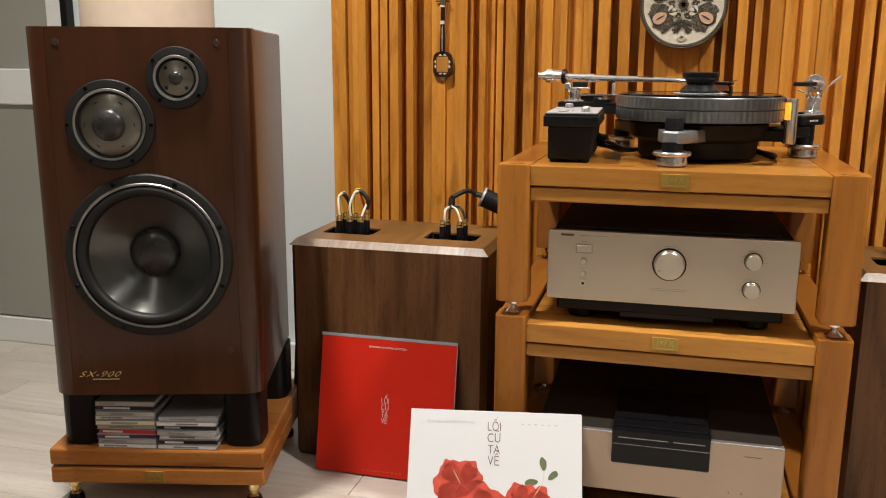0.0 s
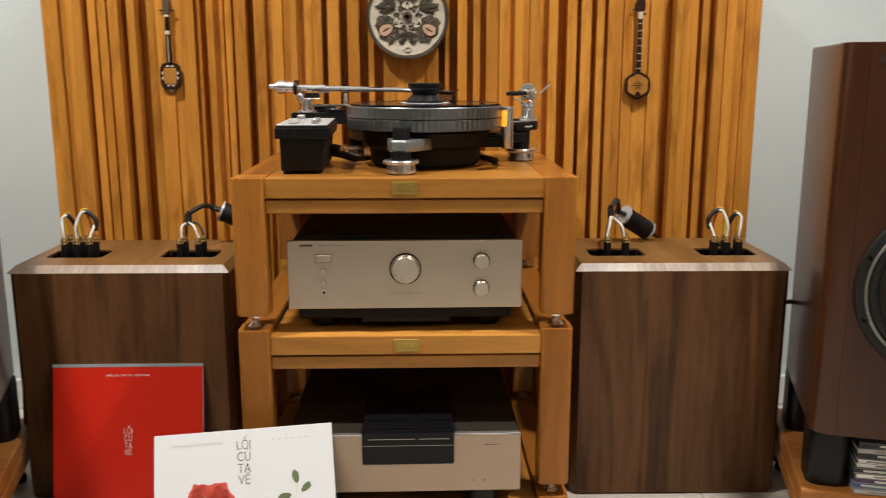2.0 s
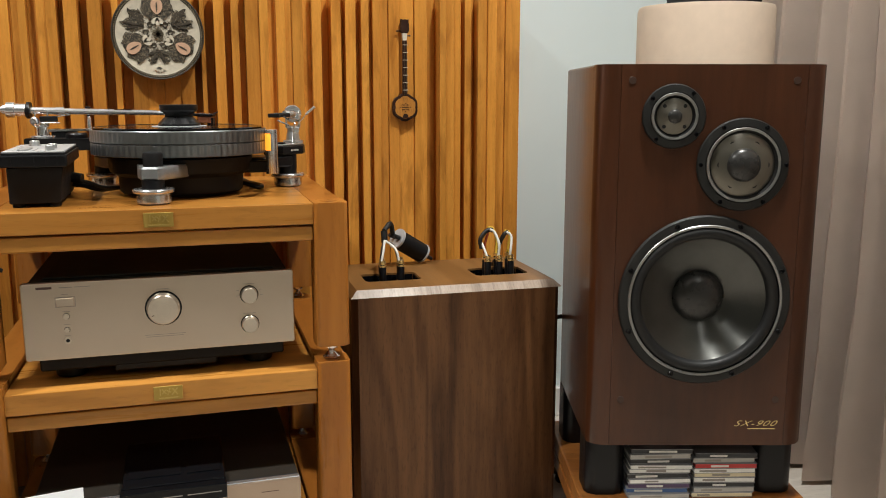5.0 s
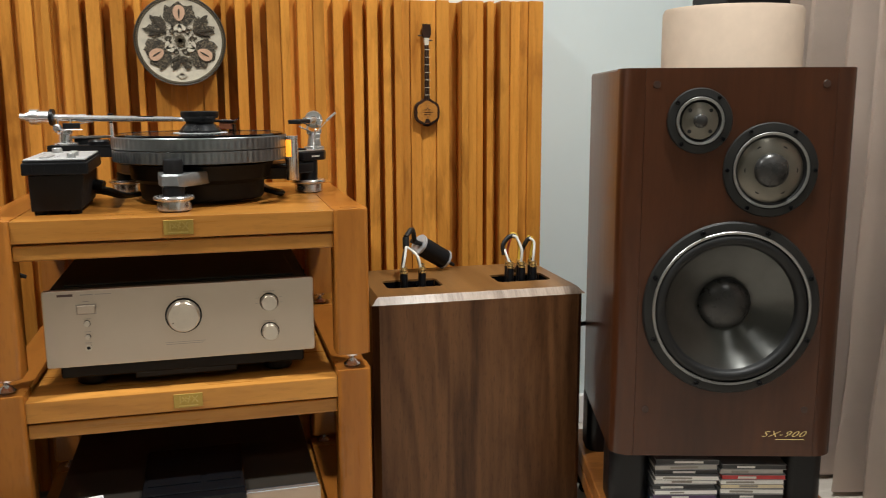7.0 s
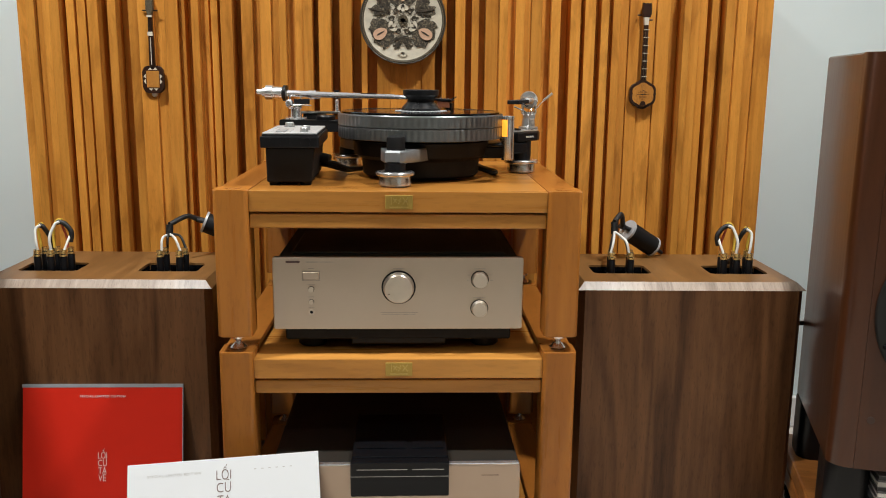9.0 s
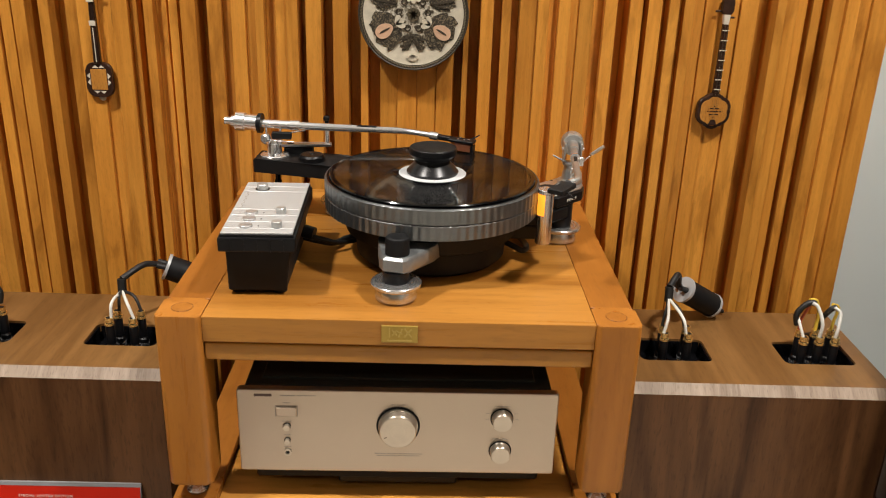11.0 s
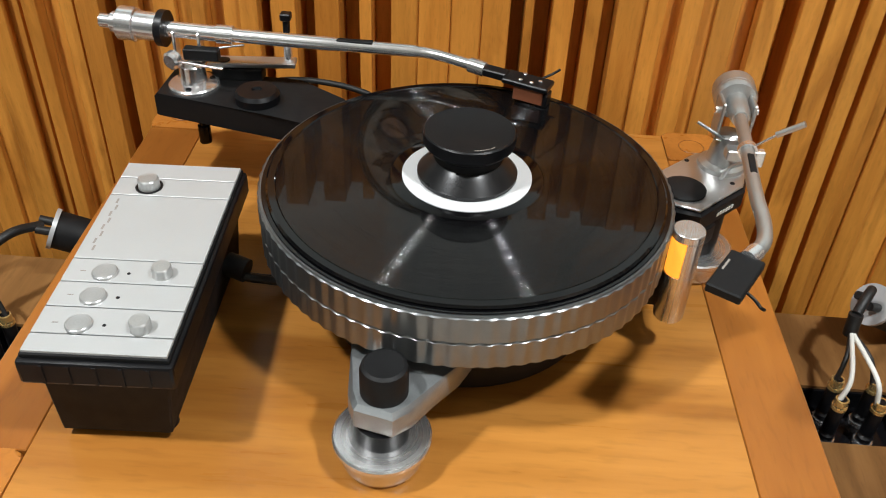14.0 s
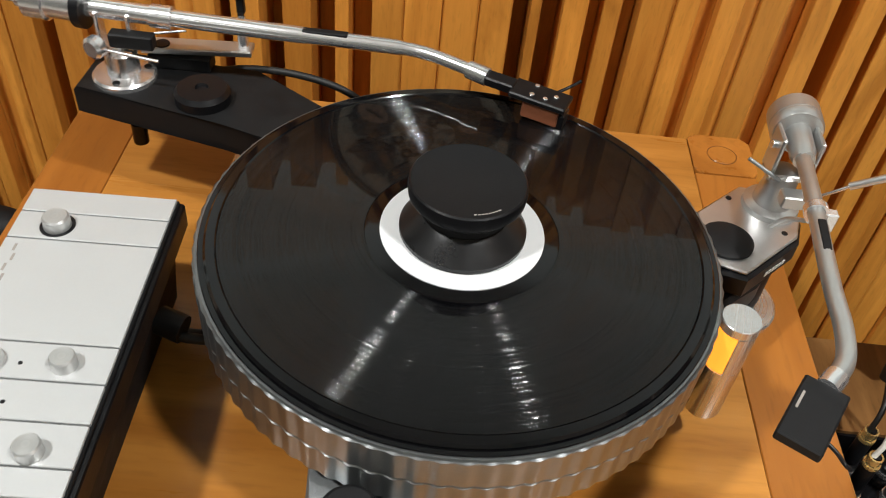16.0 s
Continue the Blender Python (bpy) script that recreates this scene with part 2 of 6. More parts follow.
SLAT = wood("slat_wood", (0.46, 0.171, 0.024), (0.76, 0.343, 0.060), "z", 1.0, 0.36, 0.15, 0.5, 0.15, 0.42, 0.22, 0.90, 0.30)
RACKX = wood("rack_wood_lengthwise", (0.33, 0.128, 0.021), (0.60, 0.272, 0.056), "x", 2.2, 0.28, 0.3, 0.7, 0.06, 0.32, 0.17, 0.90, 0.24)
RACKZ = wood("rack_wood_upright", (0.27, 0.090, 0.013), (0.44, 0.168, 0.029), "z", 2.0, 0.28, 0.3, 0.7, 0.06, 0.32, 0.2, 0.90, 0.24)
RACKY = wood("rack_wood_deep", (0.26, 0.084, 0.012), (0.40, 0.150, 0.026), "y", 2.0, 0.30, 0.3, 0.45, 0.06, 0.3, 0.2, 0.90, 0.22)
MAHOGANY = wood("mahogany_veneer", (0.036, 0.0108, 0.0038), (0.084, 0.0268, 0.0090), "z", 1.4, 0.36, 0.8, 0.3, 0.0, 0.3, 0.24, 0.92, 0.12)
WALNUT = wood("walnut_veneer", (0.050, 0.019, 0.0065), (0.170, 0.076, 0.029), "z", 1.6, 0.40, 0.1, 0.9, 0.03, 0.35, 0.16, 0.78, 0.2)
# the same walnut made paler: light on the upper faces is in the colour
WALNUTLIT = wood("walnut_lit_top", (0.125, 0.057, 0.017), (0.25, 0.125, 0.042), "y", 1.4, 0.38, 0.1, 0.7, 0.03, 0.35, 0.18, 0.88, 0.15)
WALNUTEDGE = wood("walnut_bevel", (0.18, 0.125, 0.09), (0.46, 0.36, 0.28), "z", 0.9, 0.45, 0.1, 0.6, 0.04, 0.35, 0.2, 0.8, 0.12)
STANDX = wood("stand_wood", (0.28, 0.095, 0.02), (0.50, 0.20, 0.05), "x", 1.5, 0.33, 0.2, 0.8, 0.06, 0.35, 0.18, 0.8, 0.3)
FLOORX = wood("floor_laminate", (0.42, 0.37, 0.31), (0.66, 0.61, 0.54), "x", 1.8, 0.33, 0.1, 0.5, 0.07, 0.35, 0.25, 0.9)
WALLBLUE = plain("pale_blue_paint", (0.745, 0.83, 0.835), 0.7, 0, 0.03, 3.0, 0.06)
WALLGREY = plain("olive_grey_paint", (0.32, 0.325, 0.28), 0.6, 0, 0.04, 3.0, 0.05)
WHITE = plain("white_paint", (0.78, 0.78, 0.76), 0.45, 0, 0.03, 6.0, 0.03)
BEIGE = plain("beige_cloth", (0.66, 0.53, 0.41), 0.9, 0, 0.06, 25.0, 0.5, 0.2)
CURTAIN = plain("taupe_satin", (0.76, 0.635, 0.54), 0.55, 0, 0.07, 9.0, 0.25, 0.4)
BLACK = plain("black_plastic", (0.005, 0.005, 0.006), 0.38, 0, 0.2, 50, 0.08, 0.30)
BLACKGLOSS = plain("black_gloss", (0.005, 0.005, 0.006), 0.10, 0, 0.15, 40, 0.0, 0.22)
BLACKMATT = plain("black_matt", (0.006, 0.006, 0.0065), 0.6, 0, 0.2, 60, 0.1, 0.28)
RUBBER = plain("surround_rubber", (0.009, 0.009, 0.009), 0.5, 0, 0.2, 60, 0.05, 0.35)
CASTBLACK = plain("cast_frame", (0.012, 0.012, 0.011), 0.5, 0.0, 0.15, 80, 0.3, 0.35)
STEELDARK = plain("grey_hammer_paint", (0.28, 0.295, 0.30), 0.36, 0.6, 0.1, 120, 0.15)
CHAMP = plain("champagne_metal", (0.57, 0.475, 0.38), 0.34, 0.92, 0.03, 15, 0.06)
ROSEMETAL = plain("rose_champagne_metal", (0.47, 0.365, 0.285), 0.40, 0.92, 0.03, 15, 0.06)
LIDBLACK = plain("dark_olive_lid", (0.026, 0.025, 0.020), 0.6, 0.0, 0.08, 30, 0.1, 0.08)
BRONZE = plain("dark_bronze_lid", (0.022, 0.018, 0.014), 0.45, 0.0, 0.08, 30, 0.1, 0.35)
SILVER = plain("satin_silver", (0.66, 0.66, 0.66), 0.30, 0.9, 0.05, 60, 0.04)
CHROME = plain("chrome", (0.90, 0.90, 0.91), 0.22, 0.9, 0.04, 80, 0.0)
GOLDLOW = plain("gold_low_relief", (0.56, 0.40, 0.12), 0.3, 0.7, 0.05, 120, 0.0)
JOINT = plain("brown_glue_line", (0.13, 0.045, 0.012), 0.5, 0, 0.2, 60, 0.0)
PEG = plain("dark_brown_peg", (0.045, 0.020, 0.012), 0.5, 0, 0.2, 60, 0.0)
BRASS = plain("brass", (0.84, 0.61, 0.25), 0.27, 0.8, 0.1, 90, 0.03)
GOLD = plain("gold_plate", (0.46, 0.31, 0.07), 0.36, 0.6, 0.08, 120, 0.05)
TRIMRING = plain("driver_trim", (0.30, 0.30, 0.29), 0.35, 0.8, 0.08, 60, 0.04)
GOLDMARK = plain("gold_relief", (0.85, 0.66, 0.28), 0.35, 0.5, 0.05, 120, 0.0)
PLATEGREY = plain("brushed_silver_plate", (0.55, 0.555, 0.555), 0.42, 0.45, 0.03, 20, 0.05)
CONE = turned("woofer_cone", (0.100, 0.101, 0.095), 0.33, 0.85, 0.9, 0.2)
CAP = plain("dust_cap", (0.040, 0.039, 0.037), 0.28, 0.4, 0.1, 60, 0.05)
DOME = turned("midrange_plate", (0.20, 0.185, 0.155), 0.34, 0.6, 0.85, 0.2)
LATHED = turned("lathed_aluminium", (0.69, 0.69, 0.69), 0.27, 0.4, 0.9, 0.2)
BUTTON = turned("brushed_button", (0.56, 0.56, 0.56), 0.36, 0.6, 0.75, 0.2)
KNOBGOLD = turned("champagne_knob", (0.66, 0.58, 0.48), 0.30, 0.6, 0.9, 0.2)
PLATTER = plain("platter_metal", (0.225, 0.235, 0.24), 0.33, 0.9, 0.08, 60, 0.04)
SATINKNOB = turned("satin_knob", (0.54, 0.54, 0.53), 0.36, 0.4, 0.7, 0.2)
VINYL = plain("vinyl", (0.003, 0.003, 0.0035), 0.08, 0, 0.1, 40, 0.0, 0.4)


def grooved(name, col):
    """Vinyl whose grooves tilt the surface to and fro along the radius, under a smooth skin."""
    m, n, l, b = nodes(name)
    tc, ln, flat = n.new("ShaderNodeTexCoord"), n.new("ShaderNodeVectorMath"), n.new("ShaderNodeVectorMath")
    flat.operation, ln.operation = "MULTIPLY", "LENGTH"
    flat.inputs[1].default_value = (1, 1, 0)
    l.new(tc.outputs["Object"], flat.inputs[0])
    l.new(flat.outputs[0], ln.inputs[0])
    r = ln.outputs["Value"]
    groove = n.new("ShaderNodeTexWhiteNoise")
    groove.noise_dimensions = "1D"
    l.new(mathnode(n, l, "FLOOR", mathnode(n, l, "MULTIPLY", r, 24000.0), 0.0), groove.inputs["W"])
    comb = n.new("ShaderNodeCombineXYZ")
    l.new(r, comb.inputs[0])
    bands = noisy(n, l, comb.outputs[0], 170.0, 3.0, 0.6)
    depth = n.new("ShaderNodeMapRange")
    depth.inputs[1].default_value, depth.inputs[2].default_value, depth.inputs[3].default_value, depth.inputs[4].default_value = 0.35, 0.65, 1.7, 2.7
    l.new(bands.outputs[0], depth.inputs[0])
    slope = mathnode(n, l, "MULTIPLY", mathnode(n, l, "SUBTRACT", groove.outputs[0], 0.5), depth.outputs[0])
    radial, tilt, add, unit = (n.new("ShaderNodeVectorMath") for _ in range(4))
    radial.operation, tilt.operation, add.operation, unit.operation = "NORMALIZE", "SCALE", "ADD", "NORMALIZE"
    l.new(flat.outputs[0], radial.inputs[0])
    l.new(radial.outputs[0], tilt.inputs[0])
    l.new(slope, tilt.inputs["Scale"])
    l.new(tilt.outputs[0], add.inputs[0])
    add.inputs[1].default_value = (0, 0, 1)
    l.new(add.outputs[0], unit.inputs[0])
    l.new(unit.outputs[0], b.inputs["Normal"])
    b.inputs["Base Color"].default_value = (*col, 1)
    b.inputs["Roughness"].default_value, b.inputs["Specular IOR Level"].default_value = 0.09, 0.19
    b.inputs["Coat Weight"].default_value, b.inputs["Coat Roughness"].default_value = 0.50, 0.02
    return m


GROOVES = grooved("record_grooves", (0.002, 0.002, 0.0025))
RED = plain("red_card", (0.60, 0.022, 0.009), 0.42, 0, 0.03, 12, 0.03, 0.25)
WHITECARD = plain("white_card", (0.70, 0.71, 0.72), 0.4, 0, 0.015, 8, 0.02)
INK = plain("brown_ink", (0.10, 0.055, 0.045), 0.5, 0, 0.1, 60, 0.0)
INKGREY = plain("grey_ink", (0.30, 0.27, 0.24), 0.5, 0, 0.1, 60, 0.0)
PETAL = plain("red_petal_print", (0.60, 0.075, 0.045), 0.45, 0, 0.25, 60, 0.0)
PETALDARK = plain("dark_petal_print", (0.46, 0.035, 0.025), 0.45, 0, 0.25, 60, 0.0)
LEAF = plain("leaf_print", (0.12, 0.15, 0.07), 0.45, 0, 0.25, 60, 0.0)
AMBER = glowing("amber_lamp", (1.0, 0.36, 0.03), 1.25)

# ---- the room ----
X0, X1, Y0, Y1 = -2.9, 1.72, -3.2, 2.29
T = 0.12
solid("wall_back", box(X0 - T, X1 + T, Y1, Y1 + T, 0, CEIL), WALLBLUE, "pale blue painted wall behind the hi-fi", "wall", kind="structure")
solid("wall_front", box(X0 - T, X1 + T, Y0 - T, Y0, 0, CEIL), WALLGREY, "olive-grey painted wall opposite the hi-fi", "wall", kind="structure")
solid("wall_left", box(X0 - T, X0, Y0, Y1, 0, CEIL), WALLGREY, "olive-grey painted side wall", "wall", kind="structure")
solid("wall_right", box(X1, X1 + T, Y0, Y1, 0, CEIL), WALLBLUE, "pale blue painted wall behind the curtain", "wall", kind="structure")
solid("ceiling", box(X0 - T, X1 + T, Y0 - T, Y1 + T, CEIL, CEIL + 0.1), WHITE, "white painted ceiling", "ceiling", kind="structure")
floor = solid("floor", box(X0 - T, X1 + T, Y0 - T, Y1 + T, -0.12, -0.012), BLACKMATT, "pale greyish oak laminate floor", "floor", kind="structure")

# grey wainscot with white rails on the far part of the back wall
wains = thing("wainscot", "olive-grey wall panelling with white rails", "wall panel", kind="structure")
part("panel", box(X0, -1.79, Y1 - 0.012, Y1 - 0.001, 0.09, 0.775, 0.002), WALLGREY, wains)
part("panel", box(X0, -1.79, Y1 - 0.012, Y1 - 0.001, 0.885, 1.9, 0.002), WALLGREY, wains)
part("rail", box(X0, -1.79, Y1 - 0.022, Y1 - 0.001, 0.775, 0.885, 0.004), WHITE, wains, "white painted rail")
part("upright", box(-1.79, -1.735, Y1 - 0.03, Y1 - 0.001, 0.0, 1.9, 0.004), WHITE, wains, "white painted upright")
part("edge_strip", box(-1.735, -1.712, Y1 - 0.035, Y1 - 0.001, 0.0, 1.9, 0.002), BLACK, wains, "black edge strip")
solid("baseboard", joined(box(X0, -1.79, Y1 - 0.018, Y1 - 0.001, 0, 0.085, 0.003), box(-1.71, X1, Y1 - 0.018, Y1 - 0.001, 0, 0.085, 0.003)), WHITE, "white painted baseboard", "baseboard", kind="structure")


def downlight(x, y, watts):
    ob = thing("ceiling_light", "round recessed white ceiling downlight, out of view", "lamp", pose(x, y, CEIL), "ceiling downlights")
    part("frame", lathe([(0.065, -0.001), (0.09, -0.001), (0.088, -0.012), (0.07, -0.014), (0.065, -0.001)], 32), WHITE, ob)
    part("diffuser", disc(0.064, -0.006, -0.001), glowing("lamp_glass", LAMP_COLOUR, 6.0), ob)
    la = bpy.data.lights.new("downlight_lamp", "AREA")
    la.shape, la.size, la.energy, la.color, la.spread = "DISK", 0.16, watts, LAMP_COLOUR, radians(125)
    lo = new("downlight_lamp", la)
    lo.parent = ob
    lo.matrix_basis = pose(0, 0, -0.02)


for dx, dy, w in DOWNLIGHTS:
    downlight(dx, dy, w)

# ---- slatted wood diffuser on the wall ----
PC, PFRONT, PTOP = 0.031, 2.135, 1.145
panel = thing("acoustic_panel", "honey-brown wooden slat diffuser of stepped depth against the wall", "wall panel", pose(PC, PFRONT, 0))
part("back_board", box(-0.866, 0.866, 0.125, 0.15, 0.02, PTOP), SLAT, panel)
# widths of the strips in millimetres from one side to the other, and how deep each lies
WIDTHS = [22, 19, 17, 16, 21, 11, 18, 4, 20, 11, 23, 15, 19, 23, 23, 36, 25, 30, 13, 22, 17, 19, 8, 16, 8, 27, 19, 26, 17, 25, 18, 16, 19, 19, 21, 13, 28, 19, 28, 21, 14, 22,
          32, 36, 36, 31, 15, 10, 20, 23, 15, 17, 14, 31, 20, 17, 21, 15, 25, 20, 22, 24, 23, 11, 25, 13, 18, 10, 18, 23, 25, 38, 31, 28, 16, 22, 17, 10, 16, 16, 23, 22, 23, 37]
DEPTHS = "baca" "afcfc" "gagch" "eded" "fh" "bdgbgag" "acabacba" "gbhcheheded" "hbhbgcfb" "acabaca" "hbgcgcfc" "eded" "hbccgcgbaba"
RECESS = {"a": 0.001, "b": 0.010, "c": 0.017, "d": 0.029, "e": 0.034, "f": 0.040, "g": 0.052, "h": 0.066}
rs = random.Random(4)
x = -0.830 - PC
k = sum(WIDTHS) / 1000
for w, c in zip(WIDTHS, DEPTHS):
    w = w / 1000 * 1.722 / k
    d = max(0.0, RECESS[c] + rs.uniform(-0.003, 0.003))
    part("slat", box(x + 0.0001, x + w - 0.0001, d, 0.124, 0.02, PTOP - rs.uniform(0, 0.002), 0.0007), SLAT, panel)
    x += w

# ---- curtain along the right wall ----
def curtain():
    bm = bmesh.new()
    rc = random.Random(9)
    rows, y, cols = 34, 2.20, []
    while y > 0.2:
        pitch = rc.uniform(0.085, 0.15)
        for k in range(12):
            ph = k / 12
            off = 0.065 * math.sin(2 * math.pi * ph) + 0.014 * math.sin(4 * math.pi * ph + rc.uniform(-0.3, 0.3))
            cols.append((1.54 + off, y - pitch * ph, rc.uniform(0.7, 1.2)))
        y -= pitch
    grid = []
    for i in range(rows + 1):
        z = 0.012 + (2.45 - 0.012) * i / rows
        line = []
        for j, (cx, cy, g) in enumerate(cols):
            drift = 0.012 * math.sin(3.1 * z + 0.07 * j) * (1 - z / 3) + 0.006 * math.sin(11 * z + 0.4 * j) * max(0, 1 - z)
            line.append(bm.verts.new((cx + drift * g, cy + 0.01 * math.sin(2.3 * z + j * 0.05), z)))
        grid.append(line)
    for a, b in zip(grid, grid[1:]):
        for j in range(len(a) - 1):
            bm.faces.new((a[j], a[j + 1], b[j + 1], b[j]))
    bmesh.ops.solidify(bm, geom=bm.faces[:], thickness=0.003)
    return bm


cur = thing("curtain", "taupe satin curtain hanging in deep folds to the floor", "curtain")
part("drape", curtain(), CURTAIN, cur)
rod = part("rod", tube([(1.60, 0.1, 2.47), (1.60, 2.22, 2.47)], 0.014, 12), BRASS, cur, "metal curtain rod")
for k in range(3):
    part("bracket", box(1.595, X1 + 0.002, 0.25 + 0.9 * k, 0.27 + 0.9 * k, 2.455, 2.485, 0.002), BRASS, cur)


# ---- beige round columns behind the loudspeakers ----
def column(x, y):
    ob = thing("bass_trap", "round beige cloth-covered column behind the loudspeaker", "acoustic column", pose(x, y, 0), "cloth columns")
    part("cloth_cover", lathe([(0, 0.02), (0.157, 0.02), (0.161, 0.03), (0.161, 1.109), (0.157, 1.118), (0, 1.118)], 64), BEIGE, ob)
    part("base", disc(0.158, 0, 0.02, 0.003, 48), BLACK, ob)
    return ob


column(-1.256, 1.98)
column(1.309, 1.98)
solid("black_box", box(1.245, 1.41, 1.90, 2.06, 1.118, 1.213, 0.006, 2), BLACK, "small black box on top of the beige column", "box")

# ---- rug ----
def rug():
    rr = random.Random(2)
    base = disc(0.5, 0.0, 0.012, 0.004, 48)
    verts, faces = [], []
    for _ in range(9000):
        a, r = rr.uniform(0, 2 * math.pi), 0.53 * math.sqrt(rr.random())
        x, y, h = r * math.cos(a), r * math.sin(a), rr.uniform(0.018, 0.036)
        lx, ly, d = rr.uniform(-0.018, 0.018), rr.uniform(-0.018, 0.018), rr.uniform(0, math.pi)
        wx, wy = 0.0022 * math.cos(d), 0.0022 * math.sin(d)
        k = len(verts)
        verts += [(x - wx, y - wy, 0.008), (x + wx, y + wy, 0.008), (x + lx * 0.5, y + ly * 0.5, h), (x + lx, y + ly, h * 0.8)]
        faces += [(k, k + 1, k + 2), (k + 1, k + 3, k + 2)]
    me = bpy.data.meshes.new("pile")
    me.from_pydata(verts, [], faces)
    return base, me


PILE = plain("rug_pile", (0.19, 0.080, 0.038), 0.85, 0, 0.45, 30, 0.0, 0.2)
rugbase, pile = rug()
mat_rug = thing("rug", "shaggy reddish-brown round rug on the floor", "rug", Matrix.Translation((-0.85, 0.895, 0)))
part("backing", rugbase, PILE, mat_rug)
pile.materials.append(PILE)
tagged(part("shag", pile, PILE, mat_rug), kind="stuff")


# ---- maker's badge, a gold plate with a relief ----
def badge(parent, x, y, z, w=0.047, h=0.024):
    """On a front that faces -y."""
    b = part("badge", box(x - w / 2, x + w / 2, y - 0.002, y + 0.001, z - h / 2, z + h / 2, 0.0005), GOLD, parent, "small gold maker's plate")
    s, yy = h, y - 0.0026
    marks = []
    for px, ang, ln in ((-0.5, 0, 0.55), (-0.25, 40, 0.4), (-0.25, -40, 0.4), (0.42, 38, 0.62), (0.42, -38, 0.62), (0.05, 20, 0.5), (0.02, -60, 0.3)):
        marks.append(moved(box(-0.0009, 0.0009, -0.0004, 0.0004, -ln * s / 2, ln * s / 2), Matrix.Translation((x + px * w * 0.55, yy, z + 0.1 * h)) @ pose(0, 0, 0, 0, ang, 0)))
    marks.append(box(x - 0.34 * w, x + 0.34 * w, yy - 0.0004, yy + 0.0004, z - 0.40 * h, z - 0.31 * h))
    part("relief", joined(*marks), GOLDLOW, b)


# ---- the stacked wooden rack ----
RACK = pose(0.048, 1.5405, 0, 0, 0, 0.6)
HW, DEEP, PW = 0.311, 0.555, 0.0585


def cone_foot(parent, x, y, z0, z1):
    h = z1 - z0
    part("foot", moved(lathe([(0, 0), (0.013, 0), (0.015, 0.12 * h), (0.006, 0.42 * h), (0.004, 0.5 * h), (0.012, 0.7 * h), (0.014, h), (0, h)], 24), pose(x, y, z0)), CHROME, parent, "polished metal cone foot")


def rack(z_low, z_top, label, drop=0.0, foot=0.0):
    """Four posts, side rails, a front and back rail and an inset shelf board."""
    ob = thing("audio_rack", label, "audio rack", RACK, "stacked racks")
    for sx in (-1, 1):
        for y in (0.0, DEEP - PW):
            x = sx * (HW - PW / 2)
            pts = rounded(x - PW / 2, x + PW / 2, y, y + PW, 0.007, 5)
            post = part("post", prism(pts, z_low, z_top, 0.003, 2), RACKZ, ob)
            part("plug", moved(disc(0.0135, 0, 0.0012, 0.0006, 28), pose(x, y + PW / 2, z_top - 0.0006)), RACKZ, post)
            part("plug_joint", moved(ring(0.0136, 0.0141, 0, 0.0003, 28), pose(x, y + PW / 2, z_top)), JOINT, post, "dark joint round the plug")
            if foot:
                cone_foot(ob, x, y + PW / 2, z_low - foot, z_low)
        xa, xb = sorted((sx * (HW - PW), sx * (HW - 0.002)))
        part("side_rail", box(xa, xb, PW + 0.0002, DEEP - PW - 0.0002, z_top - 0.064, z_top - 0.001, 0.0008), RACKY, ob)
    inner, z_top = HW - PW - 0.0002, z_top - drop
    part("shelf", box(-inner, inner, 0.006, DEEP - 0.006, z_top - 0.037, z_top - 0.0015, 0.0010, 2), RACKX, ob)
    part("front_rail", box(-inner, inner, 0.010, 0.034, z_top - 0.066, z_top - 0.041, 0.003, 2), RACKX, ob)
    part("back_rail", box(-inner, inner, DEEP - 0.034, DEEP - 0.010, z_top - 0.066, z_top - 0.041, 0.003, 2), RACKX, ob)
    badge(ob, 0.0, 0.006, z_top - 0.0195)
    return ob


Z3, Z2, Z1 = 0.107, 0.446, 0.729
DROP = 0.012
rack(0.035, Z3, "low honey-brown wooden rack on metal cones, the bottom of a stack", DROP, foot=0.035)
rack(Z3 + 0.026, Z2, "honey-brown wooden rack standing on the low rack", DROP, foot=0.026)
rack(Z2 + 0.028, Z1, "honey-brown wooden rack on top of the stack, carrying the turntable", foot=0.028)


# ---- integrated amplifier ----
def knob(parent, x, z, r, length, y, mat=None, name="knob"):
    k = part(name, lathe([(0, 0), (r * 1.02, 0), (r * 1.02, length * 0.2), (r * 0.97, length * 0.25), (r * 0.96, length * 0.9), (r * 0.9, length), (0, length * 0.985)], 48), mat or KNOBGOLD, parent, "", Matrix.Translation((x, y, z)) @ pose(0, 0, 0, 90, 0, 0))
    part("collar", moved(ring(r * 1.03, r * 1.13, 0, 0.0012, 40), pose(0, 0, 0.0002)), BLACKMATT, k, "dark ring round the knob")
    return k


def bars(parent, name, mat, spots, y):
    """Illegible small print: plain bars on a front that faces -y."""
    return tagged(part(name, joined(*[box(x0, x1, y - 0.0003, y + 0.0002, z0, z1) for x0, x1, z0, z1 in spots]), mat, parent), kind="stuff")


